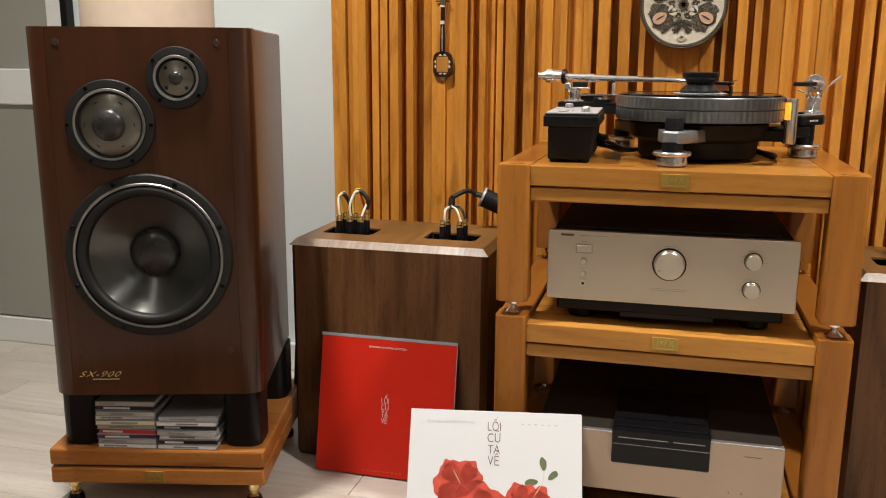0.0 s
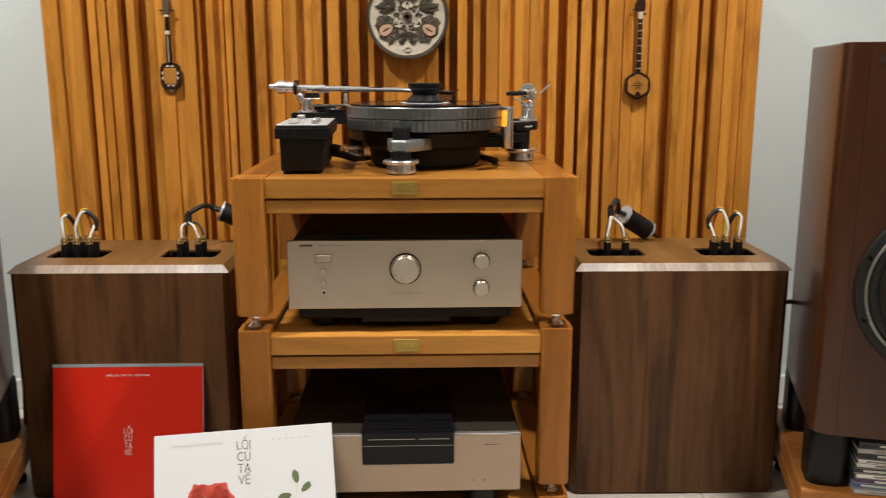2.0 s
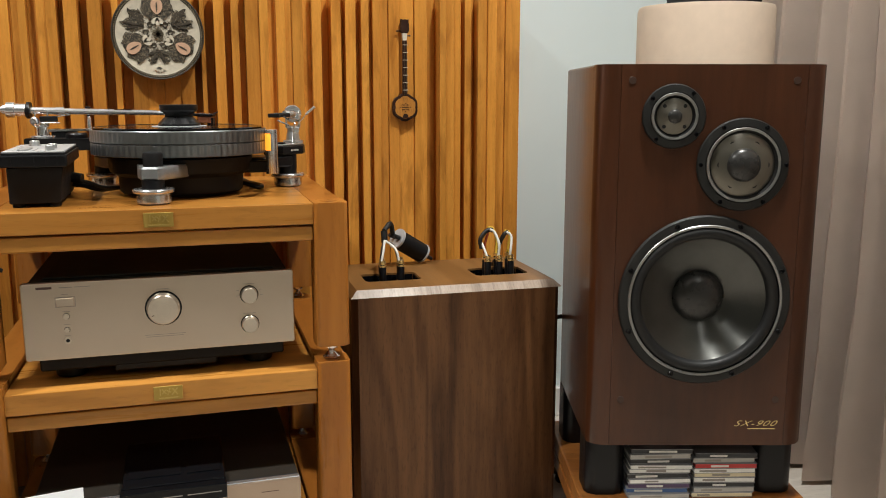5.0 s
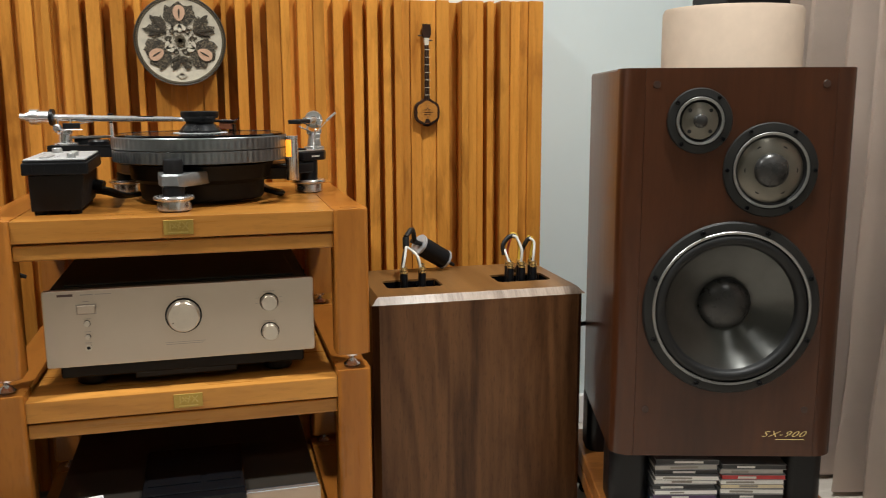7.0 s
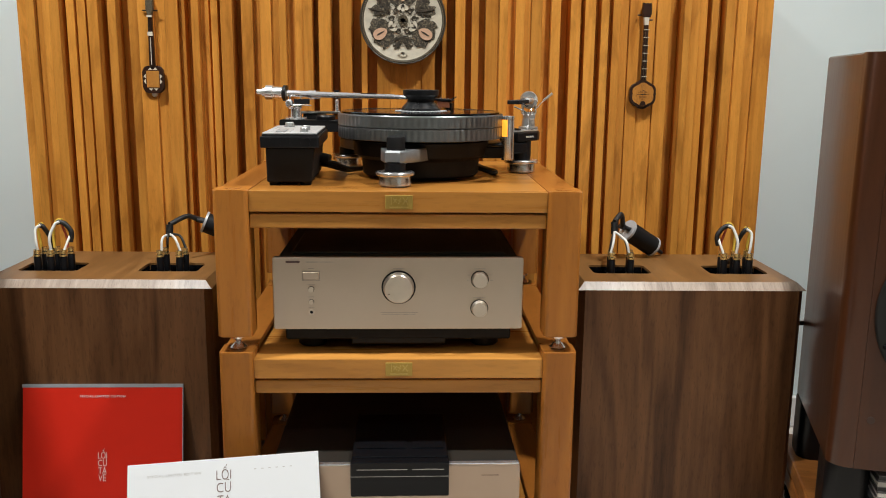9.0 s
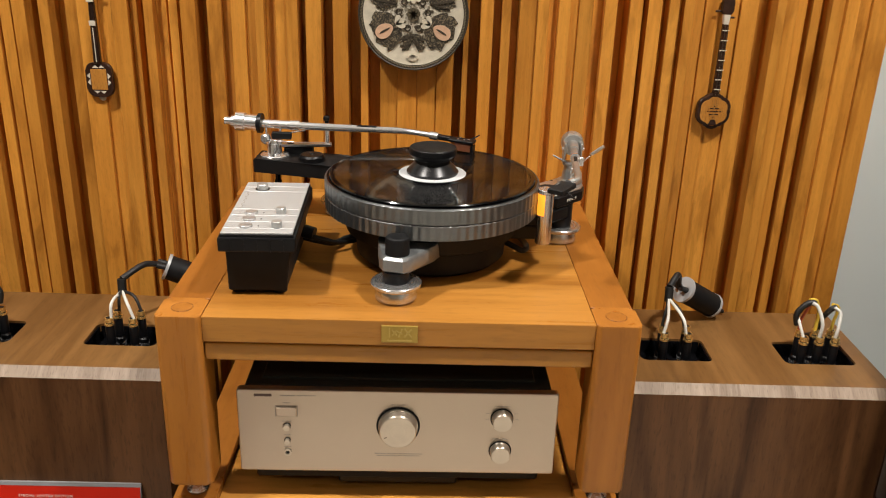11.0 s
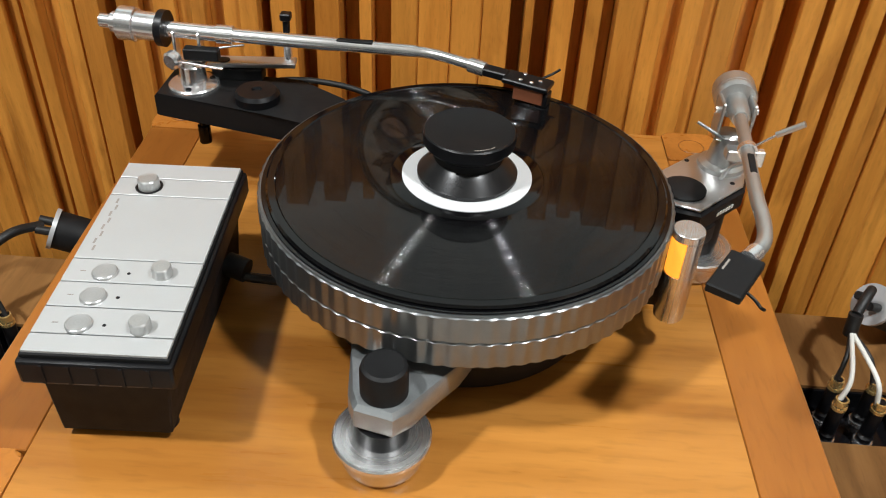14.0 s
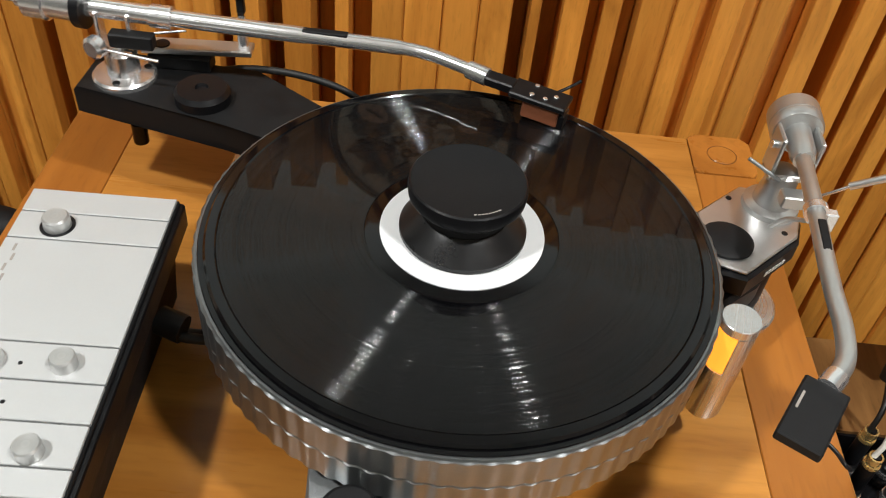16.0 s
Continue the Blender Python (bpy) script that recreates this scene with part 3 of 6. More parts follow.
def amplifier():
    ob = thing("amplifier", "champagne metal stereo amplifier with a dark lid on the rack", "amplifier", RACK @ pose(-0.001, 0.0305, 0.4515, 0, 0, 0.5))
    w = 0.2185
    low = Z2 - DROP - 0.002 - 0.4515
    part("faceplate", moved(prism(rounded(-w, w, 0.0285, 0.1578, 0.004, 4), 0, 0.012, 0.0015, 2), Matrix.Translation((0, 0.012, 0)) @ FACE), CHAMP, ob)
    part("body", box(-w + 0.012, w - 0.012, 0.0125, 0.36, 0.040, 0.146, 0.002), BRONZE, ob)
    lid = part("lid", joined(box(-w + 0.008, w - 0.008, 0.0125, 0.37, 0.1465, 0.157, 0.004, 2), box(-w + 0.03, w - 0.03, 0.03, 0.35, 0.157, 0.1605, 0.0015)), LIDBLACK, ob, "dark olive-black lid")
    part("base", box(-w + 0.018, w - 0.018, 0.018, 0.34, 0.004, 0.044, 0.003), BLACKMATT, ob, "black base")
    for x in (-w + 0.06, w - 0.06):
        for y in (0.075, 0.30):
            part("foot", moved(disc(0.026, low, 0.006, 0.003, 32), pose(x, y, 0)), BLACK, ob)
    part("plinth_bar", box(-0.085, 0.085, 0.02, 0.06, -0.006, 0.03, 0.003), BLACK, ob)
    kb = knob(ob, 0.0, 0.1045, 0.0265, 0.017, 0.0)
    part("pointer", box(-0.0006, 0.0006, -0.021, -0.017, 0.0162, 0.0172), INK, kb, "", pose(0, 0, 0, 0, 0, -62))
    for z in (0.1185, 0.0665):
        knob(ob, 0.142, z, 0.0140, 0.014, 0.0)
    part("power_button", box(-0.166, -0.138, -0.0035, 0.002, 0.118, 0.132, 0.001), CHAMP, ob)
    part("button_frame", joined(box(-0.1675, -0.1365, -0.0004, 0.0006, 0.1325, 0.1335), box(-0.1675, -0.1365, -0.0004, 0.0006, 0.1165, 0.1175), box(-0.1675, -0.1667, -0.0004, 0.0006, 0.1165, 0.1335), box(-0.1373, -0.1365, -0.0004, 0.0006, 0.1165, 0.1335)), INKGREY, ob)
    for z, r, mt in ((0.101, 0.0048, KNOBGOLD), (0.0785, 0.004, KNOBGOLD)):
        knob(ob, -0.152, z, r, 0.006, 0.0, mt, "small_knob")
    jack = part("headphone_jack", ring(0.003, 0.0055, 0, 0.003, 28), KNOBGOLD, ob, "headphone socket", Matrix.Translation((-0.152, 0.0, 0.060)) @ pose(0, 0, 0, 90, 0, 0))
    part("hole", disc(0.003, 0.0002, 0.0008, 0.0001, 20), BLACK, jack)
    bars(ob, "maker_mark", INK, [(-0.195, -0.171, 0.1475, 0.1515)], 0.0)
    bars(ob, "lettering", INKGREY, [(-0.160, -0.140, 0.1485, 0.1500), (-0.137, -0.112, 0.1488, 0.1498), (-0.157, -0.147, 0.1375, 0.1385), (-0.158, -0.146, 0.1085, 0.1093),
                                    (-0.157, -0.147, 0.0868, 0.0875), (-0.157, -0.147, 0.0680, 0.0687), (-0.032, 0.034, 0.0585, 0.0592), (-0.030, 0.030, 0.0552, 0.0560), (-0.010, 0.010, 0.1370, 0.1378),
                                    (0.132, 0.152, 0.1370, 0.1378), (0.131, 0.153, 0.0850, 0.0857), (0.120, 0.125, 0.126, 0.1266), (0.119, 0.124, 0.1165, 0.1171), (0.159, 0.164, 0.126, 0.1266), (0.160, 0.165, 0.1165, 0.1171)], 0.0)
    for sx in (-1, 1):
        part("speaker_terminal", tube([(sx * (w - 0.012), 0.33, 0.10), (sx * (w + 0.018), 0.33, 0.10)], 0.008, 12), BLACK, ob)
    return ob


amplifier()


# ---- lower component with a black panel ----
def player():
    ob = thing("disc_player", "champagne hi-fi component with a brown metal lid on the rack", "hi-fi component", RACK @ pose(-0.0045, -0.0335, Z3, 0, 0, 0.6))
    w = 0.218
    part("faceplate", moved(prism(rounded(-w, w, 0.032, 0.145, 0.003, 4), 0, 0.012, 0.002, 2), Matrix.Translation((0, 0.012, 0)) @ FACE), ROSEMETAL, ob)
    part("lid", box(-w + 0.001, w - 0.001, 0.0125, 0.40, 0.036, 0.144, 0.003, 2), BRONZE, ob, "brown metal lid")
    for x in (-0.15, 0.15):
        for y in (0.05, 0.33):
            part("foot", moved(disc(0.028, -DROP - 0.002, 0.037, 0.003, 32), pose(x, y, 0)), BLACK, ob)
    # the highlight along the faceplate's upper edge, built as a thin chrome strip
    part("edge_highlight", box(-w + 0.002, w - 0.002, 0.0012, 0.0125, 0.1452, 0.1466, 0.0006), CHROME, ob, "bright strip drawn for the highlight on the front edge")
    bars(ob, "lettering", INK, [(0.150, 0.180, 0.1245, 0.1258), (0.128, 0.130, 0.052, 0.055), (0.15, 0.152, 0.052, 0.055)], 0.0)
    return ob


player()
unit = thing("tape_deck", "small black glossy unit lying on the champagne component", "hi-fi component", RACK @ pose(0.0035, -0.0415, Z3 + 0.146, 0, 0, 0.6))
part("body", box(-0.085, 0.083, 0.008, 0.20, 0.0, 0.016, 0.002), BLACKGLOSS, unit)
part("front", box(-0.086, 0.084, -0.012, 0.0075, -0.05, 0.014, 0.002), BLACKGLOSS, unit)
part("slot", joined(box(-0.075, 0.012, -0.0128, -0.012, 0.000, 0.0012), box(0.02, 0.075, -0.0128, -0.012, 0.000, 0.0012), box(-0.086, 0.084, -0.0126, -0.012, -0.0125, -0.0118)), INKGREY, unit)
part("lid_plate", box(-0.078, 0.01, 0.04, 0.10, 0.0162, 0.0178, 0.0005), BLACKGLOSS, unit)
part("lid_plate", box(0.02, 0.076, 0.04, 0.10, 0.0162, 0.0178, 0.0005), BLACKGLOSS, unit)


# ---- walnut speaker boxes beside the rack ----
def cable_plug(parent, x, y, z, wire=None):
    """A binding post with a black-sleeved gold plug in it."""
    p = part("plug", moved(lathe([(0, 0), (0.0085, 0), (0.0085, 0.014), (0.0055, 0.017), (0.0075, 0.019), (0.0075, 0.050), (0.006, 0.053), (0.006, 0.058), (0.005, 0.060), (0.005, 0.066), (0, 0.066)], 16), pose(x, y, z)), BLACK, parent)
    part("gold_band", moved(joined(ring(0.0045, 0.0080, 0.0525, 0.0565, 16), ring(0.004, 0.0068, 0.058, 0.066, 16)), pose(x, y, z)), BRASS, p)
    part("nut", moved(lathe([(0.0075, 0.0), (0.0100, 0.0), (0.0100, 0.006), (0.0075, 0.006), (0.0075, 0.0)], 10), pose(x, y, z + 0.001)), CHROME, p)


WIREW = plain("white_wire", (0.72, 0.71, 0.66), 0.5, 0, 0.05, 60, 0.0)
WIREY = plain("yellow_wire", (0.75, 0.50, 0.06), 0.5, 0, 0.05, 60, 0.0)
WIRER = plain("red_wire", (0.55, 0.10, 0.05), 0.5, 0, 0.05, 60, 0.0)
WIREB = plain("black_wire", (0.012, 0.012, 0.012), 0.5, 0, 0.1, 60, 0.0)
GREYCAP = plain("grey_cap", (0.50, 0.51, 0.52), 0.4, 0.3, 0.05, 60, 0.02)


def cabinet(x0, x1, pits, label):
    """A walnut box; its top has sunk terminal cups."""
    y0, y1, h, c = 1.757, 2.045, 0.520, 0.0145
    cx = (x0 + x1) / 2
    w = (x1 - x0) / 2
    ob = thing("speaker_cabinet", label, "cabinet", pose(cx, y0, 0), "walnut cabinets")
    d = y1 - y0
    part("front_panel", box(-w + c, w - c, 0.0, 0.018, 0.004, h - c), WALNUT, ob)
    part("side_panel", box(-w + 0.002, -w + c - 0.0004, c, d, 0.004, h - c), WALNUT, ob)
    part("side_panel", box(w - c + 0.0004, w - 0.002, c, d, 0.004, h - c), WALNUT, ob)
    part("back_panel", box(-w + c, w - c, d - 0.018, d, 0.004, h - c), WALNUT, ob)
    for s in (-1, 1):
        pts = [(s * (w - c), 0.0005), (s * (w - 0.002), c), (s * (w - c), c)]
        part("corner_bevel", prism(pts if s > 0 else pts[::-1], 0.004, h - c), WALNUT, ob)
    # top: a board with holes left open for the cups, built of strips
    ty0, ty1 = pits[0][2] - y0, pits[0][3] - y0
    xs = sorted([(a - cx, b - cx) for a, b, _, _ in pits])
    strips = [box(-w + c, w - c, c, ty0, h - c, h), box(-w + c, w - c, ty1, d, h - c, h)]
    left = -w + c
    for a, b in xs + [(w - c, None)]:
        strips.append(box(left, a, ty0, ty1, h - c, h))
        left = b
    bm = bmesh.new()
    v = [bm.verts.new(p) for p in ((-w, 0, h - c), (w, 0, h - c), (w - c, c, h), (-w + c, c, h), (-w + c, c, h - c), (w - c, c, h - c))]
    for q in ((0, 1, 2, 3), (3, 2, 5, 4), (0, 4, 5, 1), (0, 3, 4), (1, 5, 2)):
        bm.faces.new([v[i] for i in q])
    lean = pose(0, 0, 0, -45, 0, 0)
    part("front_bevel", moved(bm, lean.inverted()), WALNUTEDGE, ob, "pale bevelled edge", lean)
    for s in (-1, 1):
        bm = bmesh.new()
        v = [bm.verts.new(p) for p in ((s * w, 0, h - c), (s * w, d, h - c), (s * (w - c), d, h), (s * (w - c), c, h), (s * (w - c), c, h - c), (s * (w - c), d, h - c))]
        for q in ((0, 1, 2, 3), (3, 2, 5, 4), (0, 4, 5, 1), (0, 3, 4), (1, 5, 2)):
            bm.faces.new([v[i] for i in (q if s > 0 else q[::-1])])
        part("side_bevel", bm, WALNUTLIT, ob)
    part("base", box(-w + 0.02, w - 0.02, 0.01, d - 0.01, 0, 0.02), BLACKMATT, ob)
    for a, b, p0, p1 in pits:
        a, b, p0, p1 = a - cx, b - cx, p0 - y0, p1 - y0
        cup = part("terminal_cup", joined(prism(rounded(a, b, p0, p1, 0.008), h - 0.030, h - 0.027), box(a, a + 0.003, p0, p1, h - 0.03, h - 0.004), box(b - 0.003, b, p0, p1, h - 0.03, h - 0.004),
                                          box(a, b, p0, p0 + 0.003, h - 0.03, h - 0.004), box(a, b, p1 - 0.003, p1, h - 0.03, h - 0.004)), BLACKGLOSS, ob, "black sunk terminal cup")
        for qx, qy, turn in ((a, p0, 0), (b, p0, 90), (b, p1, 180), (a, p1, 270)):
            fillet = [(0, 0)] + [(0.012 - 0.012 * math.sin(radians(g)), 0.012 - 0.012 * math.cos(radians(g))) for g in range(0, 91, 15)]
            strips.append(moved(prism(fillet, h - c, h), pose(qx, qy, 0, 0, 0, turn)))
        n = 2 if b - a < 0.115 or (a + cx) * (1 if cx > 0 else -1) < 0.6 else 3
        for k in range(n):
            for r in range(2):
                cable_plug(cup, a + (b - a) * ((k + 0.5) / n * 0.66 + 0.17) + 0.004 * r, p0 + (p1 - p0) * (0.32 + 0.36 * r), h - 0.027)
    part("top_board", joined(*strips), WALNUTLIT, ob)
    return ob


PY = (1.845, 1.925)
cabinet(0.397, 0.854, [(0.445, 0.567, *PY), (0.690, 0.812, *PY)], "walnut-veneered cabinet with plugs and wires in cups on its top")
cabinet(-0.785, -0.325, [(-0.742, -0.620, *PY), (-0.497, -0.375, *PY)], "walnut-veneered cabinet with a red record sleeve leaning on it")


def wire(name, pts, mat, r=0.0024, label="", parent=None):
    return part(name, tube(pts, r, 8, 8), mat, parent, label)


def wiring(mirror):
    """The loops between the terminal plugs, and the dark cylinder from which they come."""
    s = -1 if mirror else 1
    mx = lambda x: 0.035 + s * (x - 0.035)
    z0 = 0.552
    # short pair
    ob = thing("cable_filter", "black cylinder with grey end caps trailing white wires" if not mirror else "black cylinder with a grey cap on a braided black cable", "cable", group="cable cylinders")
    a, b = ((0.545, 1.995, 0.586), (0.613, 2.022, 0.542)) if not mirror else ((-0.398, 2.01, 0.596), (-0.318, 2.025, 0.560))
    d = (Vector(b) - Vector(a)).length
    m = aim(a, b)
    part("sleeve", moved(lathe([(0, 0.004), (0.0225, 0.004), (0.0225, d - 0.004), (0, d - 0.004)], 32), m), BLACKMATT, ob)
    part("cap", moved(lathe([(0, 0), (0.0245, 0), (0.0245, 0.005), (0, 0.005)], 32), m), GREYCAP, ob, "grey end cap")
    part("cap", moved(lathe([(0, d - 0.005), (0.0235, d - 0.005), (0.0235, d), (0, d)], 32), m), GREYCAP, ob, "grey end cap")
    part("tail", moved(lathe([(0, d), (0.008, d), (0.005, d + 0.012), (0.004, d + 0.03), (0, d + 0.03)], 14), m), WIREB, ob)
    for q in (-0.009, 0.009):
        part("pin", moved(tube([(q, 0.002, 0.0), (q * 1.1, 0.0, -0.016)], 0.005, 10), m), WIREB, ob)
    px = [mx(0.483), mx(0.522)]
    top = (mx(0.505), 1.945, 0.612) if not mirror else (-0.452, 1.935, 0.602)
    part("cable", tube([tuple(m @ Vector((0, 0, -0.012))), ((a[0] + top[0]) / 2, 1.972, max(a[2], top[2]) + 0.012), top], 0.0055, 10), WIREB, ob, "black braided cable")
    part("sheath", tube([top, (top[0], top[1] - 0.004, top[2] - 0.026)], 0.0075, 10), WIREB, ob)
    for k, x in enumerate(px):
        for r in range(2):
            e = (x + 0.004 * r, PY[0] + 0.078 * (0.32 + 0.36 * r), z0 + 0.004)
            part("wire", tube([(top[0], top[1] - 0.004, top[2] - 0.02), ((top[0] + 2 * e[0]) / 3, e[1] + 0.01, 0.582), e], 0.0026, 8), WIREW if r == 0 else WIREB, ob)
    # triple set: two sheathed jumpers, each from one group of plugs over to the next
    ob2 = thing("speaker_wires", "black, white, red and yellow wire loops on gold plugs", "cable", group="wire loops")
    xs = [mx(0.7215), mx(0.749), mx(0.776)]
    ya, yb = PY[0] + 0.078 * 0.32, PY[0] + 0.078 * 0.68
    ym, ze = (ya + yb) / 2 + 0.006, z0 + 0.006

    def jumper(pts, mat, r):
        part("wire", tube([(xs[i] + s * dx, y, z) for i, dx, y, z in pts], r, 8), mat, ob2)

    jumper([(0, -0.006, ym, 0.572), (0, -0.009, ym, 0.592), (0, 0.002, ym, 0.609), (0, 0.013, ym, 0.614), (0, 0.019, ym, 0.612)], WIREB, 0.0050)
    jumper([(0, 0.0, ya, ze), (0, -0.003, ya + 0.006, 0.570), (0, -0.006, ym, 0.586)], WIREW, 0.0026)
    jumper([(0, 0.004, yb, ze), (0, 0.004, yb, 0.578), (0, 0.010, ym, 0.609)], WIRER, 0.0026)
    jumper([(0, 0.012, ym - 0.004, 0.615), (1, -0.006, ya + 0.012, 0.609), (1, 0.001, ya, 0.584), (1, 0.0, ya, ze)], WIREW, 0.0030)
    jumper([(0, 0.010, ym + 0.004, 0.618), (1, -0.004, ym + 0.006, 0.614), (1, 0.004, yb, 0.588), (1, 0.004, yb, ze)], WIREY, 0.0030)
    jumper([(1, 0.012, yb + 0.050, 0.5225), (1, 0.012, yb + 0.016, 0.545), (1, 0.012, yb + 0.004, 0.576), (1, 0.020, ym, 0.602), (2, 0.002, ym, 0.607)], WIREB, 0.0048)
    jumper([(2, -0.003, ym - 0.004, 0.608), (2, 0.006, ya + 0.010, 0.599), (2, 0.002, ya, 0.574), (2, 0.0, ya, ze)], WIREW, 0.0028)
    jumper([(2, -0.004, ym + 0.004, 0.610), (2, 0.008, ym + 0.006, 0.603), (2, 0.006, yb, 0.576), (2, 0.004, yb, ze)], WIREY, 0.0028)


wiring(False)
wiring(True)


# ---- loudspeakers on their stands ----
def screws(parent, r, n, z, size, start=0.0):
    for k in range(n):
        a = radians(start + 360 * k / n)
        s = part("screw", lathe([(0, 0), (size, 0), (size, size * 0.5), (size * 0.75, size * 0.8), (size * 0.4, size * 0.8), (size * 0.35, size * 0.3), (0, size * 0.3)], 14), BLACKGLOSS, parent, "", pose(r * math.cos(a), r * math.sin(a), z))


def woofer(cab, x, z):
    m = Matrix.Translation((x, -0.0005, z)) @ pose(0, 0, 0, 90, 0, 0) @ Matrix.Diagonal((1.02, 1.02, 1, 1))
    w = part("woofer", lathe([(0.132, 0.0), (0.153, 0.0), (0.155, 0.003), (0.152, 0.008), (0.142, 0.010), (0.134, 0.009), (0.132, 0.0)], 96), CASTBLACK, cab, "large round woofer in a black cast frame", m)
    part("trim_ring", lathe([(0.1335, 0.0085), (0.1385, 0.0105), (0.1370, 0.012), (0.1335, 0.011), (0.1335, 0.0085)], 96), TRIMRING, w, "thin silver ring")
    surround = [(0.1335, 0.009)] + [(0.1235 + 0.0105 * math.cos(radians(a)), 0.002 + 0.011 * math.sin(radians(a))) for a in range(20, 200, 20)] + [(0.112, 0.000)]
    part("surround", lathe(surround, 96), RUBBER, w, "black rubber surround")
    part("cone", lathe([(0.1125, 0.0005), (0.105, -0.006), (0.08, -0.021), (0.06, -0.031), (0.046, -0.037)], 96), CONE, w, "dark brushed-metal cone")
    cap = [(0.0475, -0.0365)] + [(0.0475 * math.cos(radians(a)), -0.0365 + 0.024 * math.sin(radians(a))) for a in range(10, 90, 10)] + [(0, -0.0125)]
    part("dust_cap", lathe(cap, 64), CAP, w, "dark domed dust cap")
    screws(w, 0.1455, 8, 0.009, 0.0048, 22.5)
    return w


def small_driver(cab, name, x, z, R, ring_r, hub, holes, label):
    m = Matrix.Translation((x, -0.0005, z)) @ pose(0, 0, 0, 90, 0, 0)
    d = part(name, lathe([(ring_r, 0.0), (R - 0.002, 0.0), (R, 0.002), (R - 0.002, 0.006), (ring_r + 0.003, 0.0075), (ring_r, 0.006), (ring_r, 0.0)], 72), CASTBLACK, cab, label, m)
    part("trim_ring", lathe([(ring_r - 0.004, 0.0065), (ring_r + 0.001, 0.0080), (ring_r, 0.0095), (ring_r - 0.004, 0.0085), (ring_r - 0.004, 0.0065)], 72), TRIMRING, d, "thin silver ring")
    part("groove", lathe([(ring_r - 0.004, 0.0075), (ring_r - 0.0075, 0.0015), (ring_r - 0.009, 0.0015)], 72), RUBBER, d)
    plate = part("phase_plate", lathe([(ring_r - 0.0085, 0.0015), (ring_r * 0.78, 0.0045), (hub * 1.35, 0.0075), (hub, 0.0085)], 72), DOME, d, "grey-brown metal plate")
    dome = [(hub * math.cos(radians(a)), 0.0085 + hub * 0.55 * math.sin(radians(a))) for a in range(0, 90, 10)] + [(0, 0.0085 + hub * 0.55)]
    part("dome", lathe(dome, 48), CAP, d, "dark dome")
    for k in range(holes):
        a = radians(45 + 360 * k / holes) if holes == 4 else radians(360 * k / holes)
        part("hole", lathe([(0, 0.0), (ring_r * 0.085, 0.0), (ring_r * 0.085, 0.0012), (0, 0.0012)], 12), RUBBER, d, "", pose(ring_r * 0.63 * math.cos(a), ring_r * 0.63 * math.sin(a), 0.0052))
    screws(d, (R + ring_r) / 2 + 0.002, 6 if holes == 6 else 4, 0.006, 0.0038, 0 if holes == 6 else 52)
    return d


def holed(x0, x1, z0, z1, cx, cz, r, thick, n=80):
    """A board in the xz plane, facing -y, with a round hole."""
    angles = [2 * math.pi * k / n for k in range(n)] + [math.atan2(z - cz, x - cx) % (2 * math.pi) for x in (x0, x1) for z in (z0, z1)]
    angles = sorted(set(angles))
    bm = bmesh.new()
    rings = []
    for y in (0.0, thick):
        inner, outer = [], []
        for a in angles:
            c, s = math.cos(a), math.sin(a)
            k = min((x1 - cx) / c if c > 1e-9 else (x0 - cx) / c if c < -1e-9 else 9, (z1 - cz) / s if s > 1e-9 else (z0 - cz) / s if s < -1e-9 else 9)
            inner.append(bm.verts.new((cx + r * c, y, cz + r * s)))
            outer.append(bm.verts.new((cx + k * c, y, cz + k * s)))
        rings.append((inner, outer))
    (fi, fo), (bi, bo) = rings
    m = len(angles)
    for i in range(m):
        j = (i + 1) % m
        bm.faces.new((fi[i], fo[i], fo[j], fi[j])), bm.faces.new((bi[i], bi[j], bo[j], bo[i]))
        bm.faces.new((fo[i], bo[i], bo[j], fo[j])), bm.faces.new((fi[i], fi[j], bi[j], bi[i]))
    bmesh.ops.recalc_face_normals(bm, faces=bm.faces[:])
    return bm


